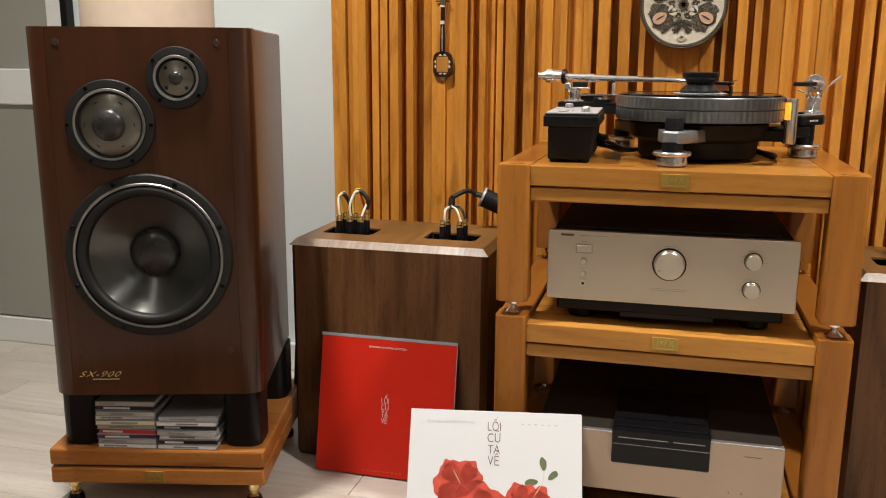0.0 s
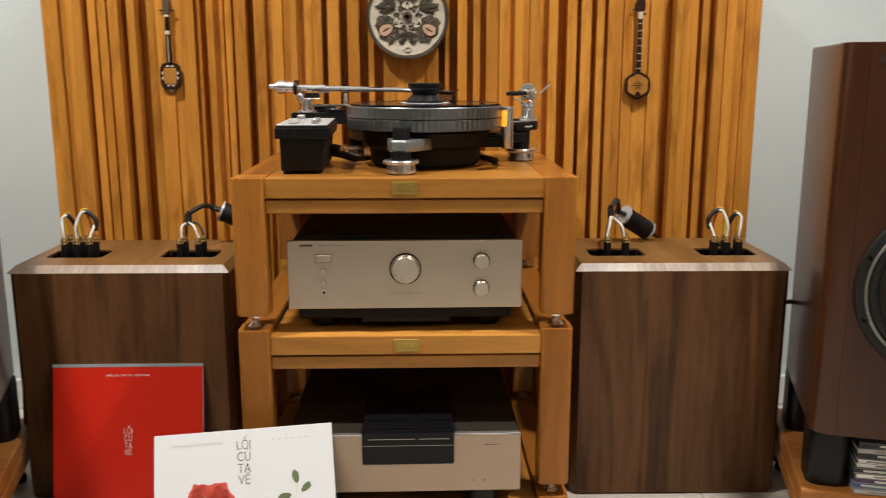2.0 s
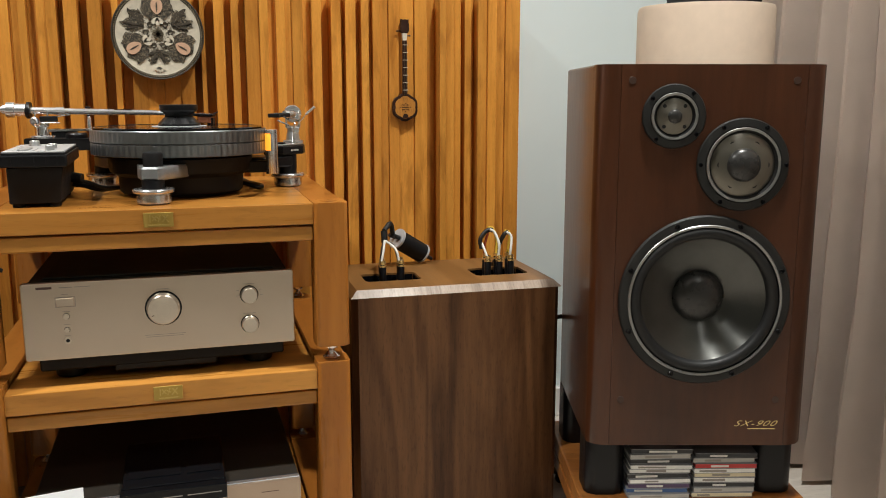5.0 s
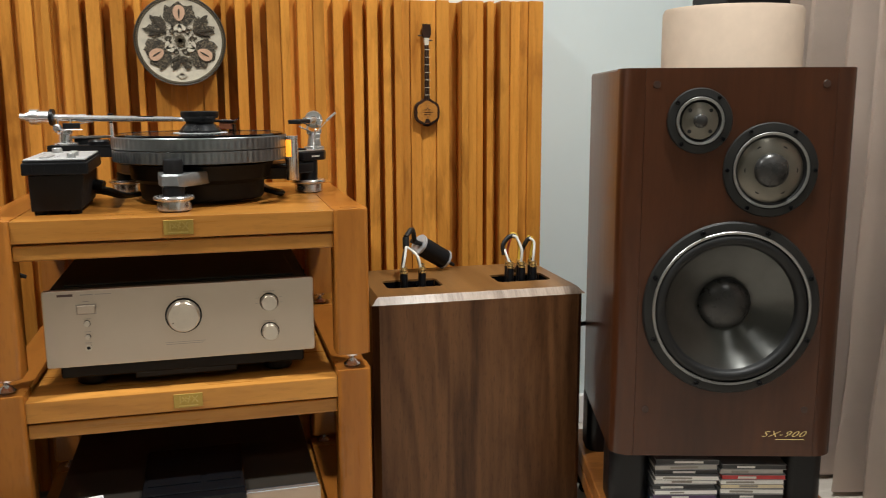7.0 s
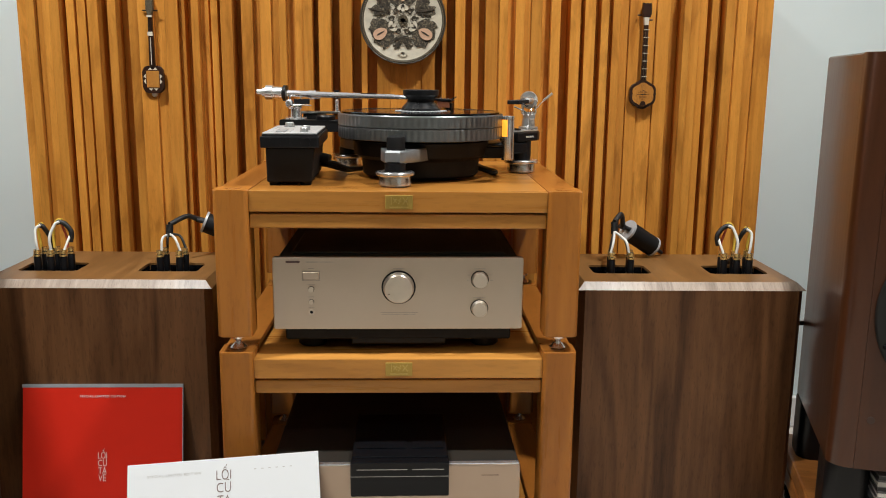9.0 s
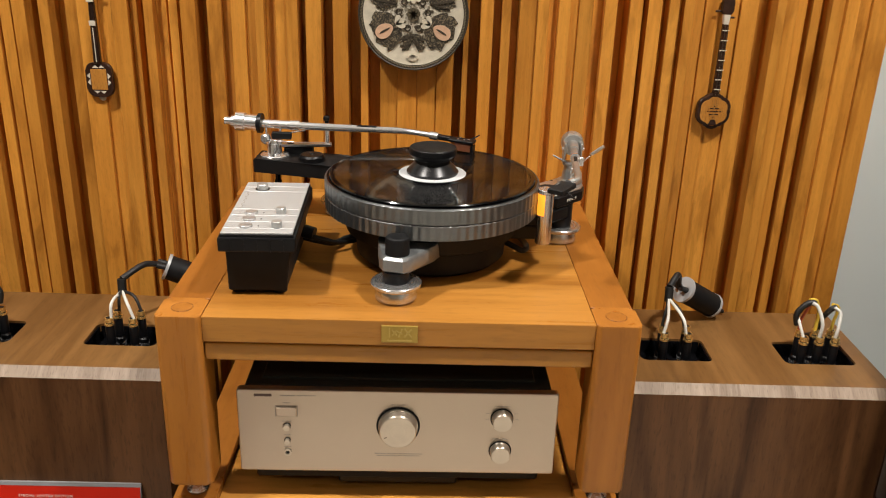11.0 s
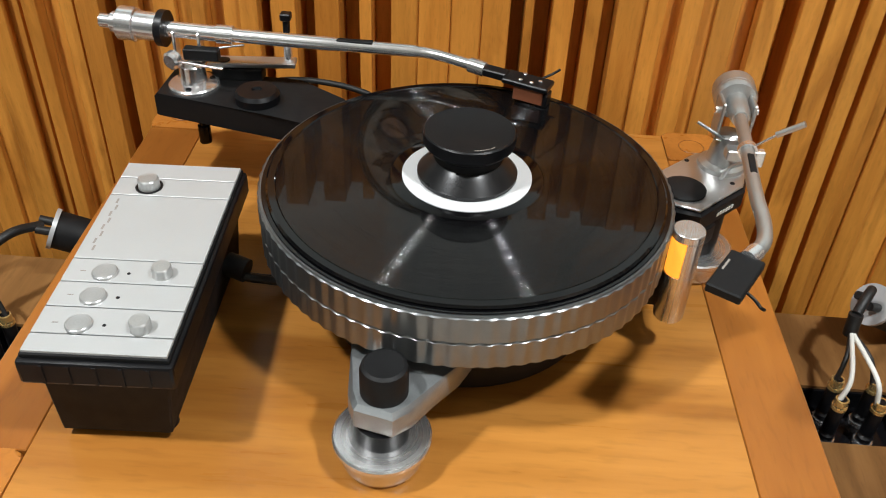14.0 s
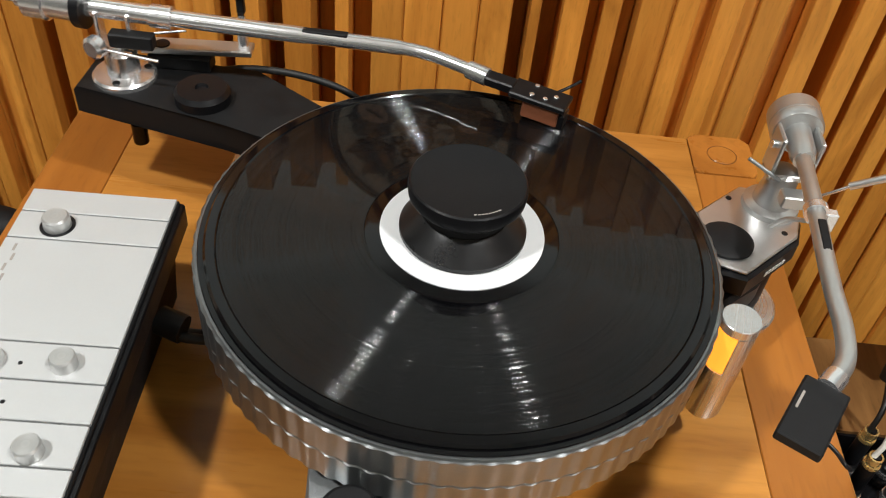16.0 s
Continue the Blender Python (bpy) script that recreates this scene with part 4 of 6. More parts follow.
def loudspeaker(m, mirror, label):
    ob = thing("loudspeaker", label, "loudspeaker", m, "pair of loudspeakers")
    hw, seam, z0, z1, deep = 0.2058, 0.165, 0.2575, 0.964, 0.37
    s = -1 if mirror else 1
    bev = 0.004
    part("body", prism([(-hw, 0.046), (hw, 0.046), (hw, deep), (-hw, deep)], z0, z1, 0.003, 1), MAHOGANY, ob)
    part("baffle", holed(-seam + 0.0006, seam - 0.0006, z0, z1, 0.0, 0.5395, 0.1365, 0.0455), MAHOGANY, ob)
    for q in (-1, 1):
        pts = [(hw, 0.0455), (seam, 0.0455), (seam, 0.0)]
        for a in range(10, 91, 10):
            pts.append((seam + (hw - seam) * math.sin(radians(a)), 0.030 - 0.030 * math.cos(radians(a))))
        pts = [(q * x, y) for x, y in pts]
        part("corner_post", prism(pts if q > 0 else pts[::-1], z0, z1, 0.0008), MAHOGANY, ob)
    woofer(ob, 0.0, 0.5395)
    small_driver(ob, "midrange", -0.0565 * s, 0.788, 0.083, 0.0655, 0.030, 6, "round midrange driver with silver ring")
    small_driver(ob, "tweeter", 0.070 * s, 0.8735, 0.057, 0.0405, 0.0125, 4, "round tweeter with silver ring")
    for x, z in ((-0.145, 0.936), (0.145, 0.936), (-0.145, 0.348), (0.145, 0.348)):
        part("grille_peg", moved(disc(0.0065, 0, 0.0015, 0.0004, 20), Matrix.Translation((x, 0.0004, z)) @ pose(0, 0, 0, 90, 0, 0)), PEG, ob)
    lx = -0.115 if not mirror else 0.108
    part("badge", moved(lettering("SX-900", 0.0165, 0.0004, 0.55, 1.12, 0.0003), Matrix.Translation((lx, -0.0006, 0.3005)) @ FACE @ Matrix.Diagonal((1.45, 1, 1, 1))), GOLDMARK, ob, "thin gold script lettering")
    part("badge_line", box(lx - 0.012, lx + 0.040, -0.0009, 0.0004, 0.2900, 0.2912), GOLDMARK, ob)
    return ob


def block_leg(parent, x, y, top):
    part("block", prism(rounded(x - 0.038, x + 0.038, y, y + 0.09, 0.02, 5), 0.138, top, 0.003, 2), BLACK, parent, "black rounded spacer block")


def stand(m, label):
    ob = thing("speaker_stand", label, "speaker stand", m, "speaker stands")
    part("upper_board", box(-0.2195, 0.2195, -0.012, 0.41, 0.1015, 0.1375, 0.005, 2), STANDX, ob)
    part("core", box(-0.205, 0.205, -0.004, 0.40, 0.0975, 0.102), BLACKMATT, ob)
    part("lower_board", box(-0.2195, 0.2195, -0.012, 0.41, 0.062, 0.098, 0.005, 2), STANDX, ob)
    badge(ob, -0.005, -0.012, 0.080, 0.038, 0.024)
    top = 0.2572 + (0.004 if m.translation.x < 0 else 0.0)
    for x in (-0.161, 0.170) if m.translation.x < 0 else (-0.168, 0.165):
        block_leg(ob, x, 0.012, top), block_leg(ob, x, 0.27, top)
    for x in (-0.190, 0.186):
        for y in (0.030, 0.37):
            f = part("foot", moved(lathe([(0, 0.062), (0.0165, 0.062), (0.0165, 0.055), (0.009, 0.030), (0.0075, 0.024), (0.011, 0.021), (0, 0.021)], 28), pose(x, y, 0)), BRASS, ob, "brass cone foot")
            part("pad", moved(lathe([(0, 0), (0.0145, 0), (0.017, 0.004), (0.017, 0.014), (0.013, 0.0215), (0, 0.0215)], 28), pose(x, y, 0)), BLACKGLOSS, f, "black round pad")
    return ob


SPL, SPR = pose(-0.936, 1.435, 0, 0, 0, 14), pose(1.0125, 1.467, 0, 0, 0, -14)
CABL, CABR = pose(-0.9135, 1.419, 0.004, 0, 0, 17.5), pose(0.9965, 1.4385, 0, 0, 0, -15.5)
loudspeaker(CABL, False, "dark mahogany three-way loudspeaker standing on black blocks")
loudspeaker(CABR, True, "dark mahogany three-way loudspeaker beside the curtain")
stand(SPL, "brown double-board wooden stand on brass cones")
stand(SPR, "brown double-board wooden stand beside the curtain")

CLEAR = plain("clear_plastic", (0.30, 0.30, 0.31), 0.10, 0, 0.05, 40, 0.0)


def cd_stack(m, x0, cols, seed):
    """Jewel cases lying in a pile under the loudspeaker, spines to the front; colours from the bottom up."""
    rc = random.Random(seed)
    z = 0.138
    for col in cols:
        h = rc.choice((0.0095, 0.0102, 0.0104))
        dx, dy, dr = rc.uniform(-0.003, 0.003), rc.uniform(-0.004, 0.003), rc.uniform(-2.0, 2.0)
        ob = thing("cd_case", f"{col[0]} CD jewel case lying in a pile under the loudspeaker", "CD case", m @ pose(x0 + 0.0605 + dx, -0.005 + dy, z, 0, 0, dr), "CD cases")
        part("case", box(-0.0605, 0.0605, 0.0, 0.142, 0, 0.0012, 0.0003), CLEAR, ob)
        part("lid", box(-0.0605, 0.0605, 0.0, 0.142, h - 0.0013, h - 0.0002, 0.0003), CLEAR, ob)
        part("insert", box(-0.0590, 0.0590, 0.0002, 0.140, 0.0013, h - 0.0014), col[1], ob, col[0] + " paper spine")
        a = rc.uniform(-0.052, -0.02)
        part("spine_print", box(a, a + rc.uniform(0.025, 0.055), -0.0001, 0.0004, 0.0028, h - 0.0034), WIREW if col[0] in ("black", "blue", "purple", "red") else INKGREY, ob)
        z += h


def paint(name, c):
    return plain(name, c, 0.4, 0, 0.08, 60, 0.0)


CDW, CDB, CDR, CDL, CDG, CDY = paint("cd_white", (0.85, 0.84, 0.81)), paint("cd_black", (0.02, 0.02, 0.022)), paint("cd_red", (0.50, 0.03, 0.03)), paint("cd_blue", (0.05, 0.12, 0.30)), paint("cd_grey", (0.45, 0.43, 0.40)), paint("cd_cream", (0.75, 0.66, 0.45))
W, B, R_, L, G, Y = ("white", CDW), ("black", CDB), ("red", CDR), ("blue", CDL), ("grey", CDG), ("cream", CDY)
P_ = ("purple", paint("cd_purple", (0.07, 0.04, 0.10)))
cd_stack(SPL, -0.122, [W, G, P_, R_, G, Y, W, G, B, G], 1)
cd_stack(SPL, 0.003, [W, B, W, G, B, W, G], 2)
cd_stack(SPR, -0.127, [G, L, P_, W, B, W, W, B, G, B], 3)
cd_stack(SPR, -0.001, [Y, G, B, W, Y, W, R_, G, B], 4)


# ---- record sleeves ----
def petal(cx, cy, r, a, wide=0.55, n=18, wav=0.08, seed=0):
    """A petal outline in the drawing plane: root at (cx, cy), pointing along a degrees."""
    rc = random.Random(seed)
    pts = []
    ph = rc.uniform(0, 6)
    for i in range(n):
        t = 2 * math.pi * i / n
        x = r * 0.5 * (1 - math.cos(t))
        y = wide * r * math.sin(t) * (0.55 + 0.45 * math.sin(min(math.pi, t if t < math.pi else 2 * math.pi - t) * 0.5))
        k = 1 + wav * (math.sin(5 * t + ph) + 0.6 * math.sin(11 * t + 2 * ph))
        x, y = x * k, y * k
        c, s = math.cos(radians(a)), math.sin(radians(a))
        pts.append((cx + c * x - s * y, cy + s * x + c * y))
    return pts


def printed(polys, z, h=0.00015):
    return joined(*[prism(p, z, z + h) for p in polys])


def sleeve_pose(bl, yaw, lean):
    """Drawing plane x right, y up, z towards the viewer, with the lower left corner at bl."""
    return Matrix.Translation(bl) @ pose(0, 0, 0, 0, 0, yaw) @ pose(0, 0, 0, 90 - lean, 0, 0)


INKTITLE = plain("title_ink", (0.16, 0.10, 0.085), 0.5, 0, 0.1, 60, 0.0)
TITLE = ["L\u1ed0I", "C\u0168", "TA", "V\u1ec0"]


def red_sleeve():
    ob = thing("record_sleeve", "red record sleeve in clear film leaning against the walnut cabinet", "record sleeve", sleeve_pose((-0.703, 1.688, 0.004), 0.6, 11.5), "record sleeves")
    part("card", box(0, 0.314, 0, 0.306, -0.004, 0, 0.0006), RED, ob)
    part("film_edge", joined(box(-0.001, 0.3155, 0.306, 0.3125, -0.0045, 0.0004), box(0.3142, 0.3158, 0, 0.31, -0.0045, 0.0004)), CLEAR, ob, "clear plastic film edge")
    for k, t in enumerate(TITLE):
        part("title", moved(lettering(t, 0.0165, 0.0002, 0, 1.0, 0.0002), pose(0.157, 0.170 - 0.0150 * k, 0.0004) @ Matrix.Diagonal((0.80, 1.12, 1, 1))), WIREW, ob)
    part("line_print", moved(lettering("SPECIAL LIMITED EDITION", 0.0062, 0.0002, 0, 1.25), pose(0.157, 0.288, 0.0004)), WIREW, ob)
    part("foot_print", joined(*[box(0.112 + 0.0095 * k, 0.112 + 0.0095 * k + 0.0055, 0.010, 0.0125, 0, 0.0003) for k in range(10)]), PETAL, ob)
    return ob


def white_sleeve():
    ob = thing("record_sleeve", "white record sleeve printed with red hibiscus leaning on the rack", "record sleeve", sleeve_pose((-0.372, 1.300, 0.004), 10.6, 29.3), "record sleeves")
    s = 0.3145
    part("card", box(0, s, 0, s, -0.004, 0, 0.0006), WHITECARD, ob)
    for k, t in enumerate(TITLE):
        part("title", moved(lettering(t, 0.0215, 0.00015, 0, 1.0, 0.0002), pose(0.155, s - 0.0285 - 0.0205 * k, 0.0003) @ Matrix.Diagonal((0.84, 1.08, 1, 1))), INKTITLE, ob)
    part("line_print", moved(lettering("SPECIAL LIMITED EDITION", 0.006, 0.0001, 0, 1.25), pose(0.075, s - 0.022, 0.0003)), CDG, ob)
    part("edition_print", joined(*[box(0.205 + 0.012 * k, 0.205 + 0.012 * k + 0.004, s - 0.0225, s - 0.0212, 0, 0.0002) for k in range(6)]), CDG, ob)
    # hibiscus blooms: centre x, centre y, size, turn
    for i, (cx, cy, r, a0, n) in enumerate(((0.098, s - 0.134, 0.046, 25, 5), (0.136, s - 0.186, 0.052, 50, 5), (0.216, s - 0.172, 0.046, 80, 5), (0.062, s - 0.238, 0.044, 5, 5))):
        bloom = part("flower_print", printed([petal(cx, cy, r * (0.86 + 0.2 * ((k * 7 + i * 3) % 5) / 4), a0 + 360 / n * k, 0.88, 44, 0.055, 10 * i + k) for k in range(n)], 0.0002 + 0.0002 * i), PETAL, ob, "printed red hibiscus flower")
        part("veins", printed([petal(cx, cy, r * 0.42, a0 + 360 / n * k, 0.10, 14, 0.0, k) for k in range(n)], 0.0004 + 0.0002 * i), PETALDARK, bloom)
        part("stamen", printed([petal(cx, cy, r * 0.7, a0 + 95, 0.02, 10, 0, 1)], 0.0007 + 0.0002 * i), CDY, bloom)
    for i, (cx, cy, r, a) in enumerate(((0.247, s - 0.103, 0.024, 100), (0.254, s - 0.118, 0.022, 40), (0.236, s - 0.122, 0.024, 190), (0.188, s - 0.178, 0.03, 240), (0.03, s - 0.21, 0.035, 170), (0.04, s - 0.225, 0.03, 210))):
        part("leaf_print", printed([petal(cx, cy, r, a, 0.30, 14, 0.03, i)], 0.0003), LEAF, ob, "printed green leaf")
    part("stem_print", joined(tube([(0.247, s - 0.103, 0.0003), (0.243, s - 0.125, 0.0003), (0.228, s - 0.150, 0.0003)], 0.0006, 6), tube([(0.235, s - 0.158, 0.0003), (0.262, s - 0.155, 0.0003), (0.282, s - 0.158, 0.0003)], 0.0006, 6)), CDY, ob)
    return ob


red_sleeve()
white_sleeve()


# ---- turntable ----
TZ = 0.7275
CX, CY = 0.0835, 1.7915
deck = thing("turntable", "grey metal turntable with fluted platter and two tonearms", "turntable", pose(CX, CY, TZ))


def fluted(r, z0, z1, n=88, depth=0.0010):
    """A drum with shallow upright flutes."""
    bm = bmesh.new()
    m = n * 8
    prof = [(r - 0.003, z0, 0), (r, z0 + 0.0012, 1), (r, z1 - 0.0012, 1), (r - 0.002, z1, 0)]
    rings = []
    for rr, z, f in prof:
        cut = [rr - f * depth * (0.5 - 0.5 * math.cos(2 * math.pi * i / 8)) for i in range(m)]
        rings.append([bm.verts.new((c * math.cos(2 * math.pi * i / m), c * math.sin(2 * math.pi * i / m), z)) for i, c in enumerate(cut)])
    for a, b in zip(rings, rings[1:]):
        for i in range(m):
            bm.faces.new((a[i], a[(i + 1) % m], b[(i + 1) % m], b[i]))
    bm.faces.new(rings[0][::-1]), bm.faces.new(rings[-1])
    return bm


part("motor_housing", lathe([(0, 0.004), (0.108, 0.004), (0.112, 0.008), (0.114, 0.036), (0.128, 0.044), (0.132, 0.070), (0, 0.070)], 80), BLACKMATT, deck, "black round motor housing")
part("lower_platter", fluted(0.1588, 0.0755, 0.0978, 84, 0.0011), PLATTER, deck, "fluted grey metal platter ring")
part("upper_platter", fluted(0.1592, 0.0982, 0.1205, 84, 0.0008), PLATTER, deck, "fluted grey metal platter ring")
part("platter_lip", lathe([(0.120, 0.120), (0.1580, 0.120), (0.1572, 0.1212), (0.120, 0.1212)], 96), PLATTER, deck)
part("platter_mat", lathe([(0.10, 0.1213), (0.1555, 0.1213), (0.1560, 0.1217), (0.1555, 0.1221), (0.10, 0.1221)], 96), VINYL, deck, "black mat under the record")

# three legs
FOOT = [(0.0395, 1.616), (0.288, 1.858), (-0.072, 1.960)]
for k, (fx, fy) in enumerate(FOOT):
    fx, fy = fx - CX, fy - CY
    r, a = math.hypot(fx, fy), math.atan2(fy, fx)
    m = pose(0, 0, 0, 0, 0, math.degrees(a))
    out = r + (0.016 if k == 0 else 0.01)
    pts = [(0.085, -0.052), (r - 0.045, -0.040), (out - 0.012, -0.0225), (out, -0.0135), (out, 0.0135), (out - 0.012, 0.0225), (r - 0.045, 0.040), (0.085, 0.052)]
    part("leg", prism(pts, 0.041, 0.0635, 0.0035, 1), STEELDARK if k == 0 else BLACK, deck, "grey metal outrigger leg" if k == 0 else "", m)
    f = part("levelling_foot", lathe([(0, 0.0005), (0.023, 0.0005), (0.0235, 0.0025), (0.0280, 0.003), (0.0280, 0.0165), (0.0270, 0.0185), (0.033, 0.0200), (0.0342, 0.0218), (0.0342, 0.0248), (0.033, 0.0262), (0.0, 0.0270)], 56), LATHED, deck, "lathed aluminium levelling foot", pose(fx, fy, 0))
    part("stem", lathe([(0, 0.0265), (0.0185, 0.0265), (0.0185, 0.0415), (0, 0.0415)], 32), BLACK, f)
    if k == 0:
        part("top_knob", moved(lathe([(0, 0.0635), (0.0162, 0.0635), (0.0162, 0.083), (0.0152, 0.0865), (0.013, 0.088), (0, 0.0885)], 40), pose(fx * 0.975, fy * 0.975, 0)), BLACKMATT, deck, "black round knob")

# left arm board and arm; places are from the middle of the platter
off = Matrix.Translation((0.001 - CX, -0.005 - CY, -0.003 - TZ))


def tpart(name, bm, mat, parent=None, label=""):
    return part(name, moved(bm, off), mat, parent or deck, label)


board = tpart("arm_board", prism([(-0.213, 1.936), (-0.095, 1.912), (-0.045, 1.892), (-0.030, 1.948), (-0.085, 1.985), (-0.211, 1.992)], 0.806, 0.829, 0.002), BLACKMATT, None, "black arm board")
tpart("hub", moved(lathe([(0, 0.0), (0.0205, 0.0), (0.0205, 0.007), (0.018, 0.0105), (0.005, 0.011), (0.004, 0.009), (0, 0.009)], 40), pose(-0.1165, 1.938, 0.829)), BLACK, board, "round black cap")
tpart("bolt", joined(moved(lathe([(0, 0), (0.006, 0), (0.006, 0.018), (0, 0.018)], 16), pose(-0.176, 1.952, 0.772)), moved(lathe([(0, 0), (0.0045, 0), (0.0045, 0.02), (0, 0.02)], 16), pose(-0.176, 1.952, 0.788))), BLACKGLOSS, board)
PV = (-0.181, 1.957)
arm = tpart("tonearm", moved(lathe([(0, 0), (0.0235, 0), (0.0235, 0.003), (0.022, 0.0045), (0.0125, 0.0055), (0.012, 0.022), (0.0105, 0.0235), (0.0095, 0.030), (0, 0.030)], 48), pose(*PV, 0.829)), CHROME, None, "long chrome straight tonearm with a bent front")
for k in range(3):
    a = radians(30 + 120 * k)
    tpart("screw", moved(disc(0.0028, 0, 0.0012, 0.0003, 14), pose(PV[0] + 0.0175 * math.cos(a), PV[1] + 0.0175 * math.sin(a), 0.8335)), BLACK, arm)
AZ = 0.880
tpart("yoke", joined(box(PV[0] - 0.013, PV[0] - 0.010, 1.951, 1.963, 0.853, AZ + 0.004, 0.0008), box(PV[0] + 0.010, PV[0] + 0.013, 1.951, 1.963, 0.853, AZ + 0.004, 0.0008), box(PV[0] - 0.013, PV[0] + 0.013, 1.949, 1.965, 0.851, 0.857, 0.001)), CHROME, arm)
tpart("bearing_block", box(PV[0] - 0.002, PV[0] + 0.030, 1.944, 1.954, 0.861, 0.872, 0.001), BLACKMATT, arm)
tpart("side_knob", moved(lathe([(0, 0), (0.0085, 0), (0.0085, 0.006), (0.006, 0.008), (0, 0.008)], 28), Matrix.Translation((PV[0] - 0.010, 1.944, 0.862)) @ pose(0, 0, 0, 90, 0, -20)), CHROME, arm)
tpart("side_lever", tube([(PV[0] - 0.004, 1.942, 0.860), (PV[0] + 0.036, 1.936, 0.859)], 0.0012, 8), CHROME, arm)
tpart("lift_lever", tube([(PV[0] + 0.006, 1.95, 0.868), (PV[0] + 0.052, 1.957, 0.874)], 0.001, 8), CHROME, arm)
back = (-0.2625, 1.9655, 0.8850)
axis = aim(back, (PV[0], 1.9595, 0.8825))
tpart("counterweight", moved(lathe([(0, 0), (0.0065, 0), (0.0065, 0.010), (0.0095, 0.0115), (0.0095, 0.018), (0.0155, 0.019), (0.0155, 0.034), (0.0130, 0.035), (0.0130, 0.054), (0.0115, 0.056), (0, 0.056)], 48), axis), CHROME, arm, "stepped chrome counterweight")
tpart("dial_ring", moved(lathe([(0.004, 0.056), (0.0165, 0.056), (0.0165, 0.0625), (0.004, 0.0625)], 40), axis), BLACK, arm, "black dial ring")
tpart("set_screw", tube([(-0.243, 1.97, 0.874), (-0.243, 1.97, 0.868)], 0.002, 8), CHROME, arm)
tpart("arm_hub", tube([(-0.207, 1.961, 0.8830), (-0.150, 1.960, 0.8815)], 0.0072, 20), CHROME, arm)
tpart("collar", tube([(-0.154, 1.960, 0.8815), (-0.139, 1.960, 0.8812)], 0.0085, 20), CHROME, arm)
tpart("arm_tube", tube([(-0.140, 1.960, 0.8812), (-0.05, 1.9600, 0.879), (0.02, 1.9600, 0.8775), (0.045, 1.9575, 0.8765), (0.066, 1.949, 0.8760), (0.082, 1.9415, 0.8755)], [0.0062] * 9 + [0.0056] * 9 + [0.005] * 8 + [0.0048] * 8 + [0.0047] * 7, 18), CHROME, arm)
tpart("tube_label", box(-0.045, -0.012, 1.9565, 1.9625, 0.8795, 0.8846, 0.0006), BLACKMATT, arm, "short black label")
tpart("socket", tube([(0.077, 1.944, 0.8757), (0.091, 1.937, 0.8752)], 0.0066, 18), CHROME, arm)
hs = Matrix.Translation((0.090, 1.9375, 0.8755)) @ pose(0, 0, 0, 0, 2, -20)
shell = tpart("headshell", moved(joined(box(0, 0.022, -0.006, 0.006, -0.004, 0.003, 0.001), box(0.02, 0.062, -0.0105, 0.0105, -0.003, 0.0015, 0.001)), hs), BLACK, arm, "black headshell")
tpart("cartridge", moved(box(0.031, 0.058, -0.0085, 0.0085, -0.0165, -0.0032, 0.001), hs), plain("cartridge_brown", (0.22, 0.075, 0.035), 0.35, 0, 0.1, 80, 0.0), shell, "reddish-brown cartridge")
tpart("cartridge_nose", moved(box(0.050, 0.062, -0.007, 0.007, -0.0185, -0.006, 0.001), hs), BLACK, shell)
tpart("stylus", moved(tube([(0.057, 0, -0.0175), (0.060, 0, -0.0235)], 0.0006, 6), hs), CHROME, shell)
for sx, sy in ((0.036, -0.006), (0.036, 0.006), (0.052, 0.0), (0.046, -0.006)):
    tpart("bolt", moved(disc(0.0018, 0.0015, 0.0032, 0.0003, 12), hs @ pose(sx, sy, 0)), CHROME, shell)
tpart("finger_lift", moved(tube([(0.05, 0.010, 0), (0.056, 0.018, 0.002), (0.062, 0.024, 0.006)], 0.0011, 6), hs), BLACK, shell)
rest = tpart("arm_rest", prism([(-0.172, 1.972), (-0.090, 1.982), (-0.091, 1.998), (-0.174, 1.990)], 0.8405, 0.8455, 0.001), SILVER, None, "silver arm-rest bar")
tpart("rest_foot", joined(moved(lathe([(0, 0), (0.0065, 0), (0.0065, 0.0118), (0, 0.0118)], 16), pose(-0.158, 1.980, 0.829)), box(-0.168, -0.12, 1.972, 1.988, 0.829, 0.8405, 0.001)), BLACKMATT, rest)
tpart("rest_bolt", moved(disc(0.006, 0, 0.0012, 0.0004, 20), pose(-0.158, 1.981, 0.8453)), BLACK, rest)
tpart("rest_post", moved(lathe([(0, 0), (0.0042, 0), (0.0042, 0.022), (0.003, 0.0245), (0, 0.025)], 20), pose(-0.0975, 1.990, 0.8455)), CHROME, rest)
tpart("rest_clip", joined(box(-0.102, -0.096, 1.994, 2.000, 0.870, 0.884, 0.001), box(-0.101, -0.097, 1.9935, 1.9975, 0.8455, 0.872), box(-0.104, -0.094, 1.992, 2.002, 0.883, 0.890, 0.001)), BLACK, rest, "black clip")
tpart("arm_cable", tube([(-0.16, 1.975, 0.815), (-0.10, 1.995, 0.822), (-0.04, 2.0, 0.815), (0.0, 1.99, 0.80), (0.0, 1.97, 0.775)], 0.003, 10), WIREB, board)

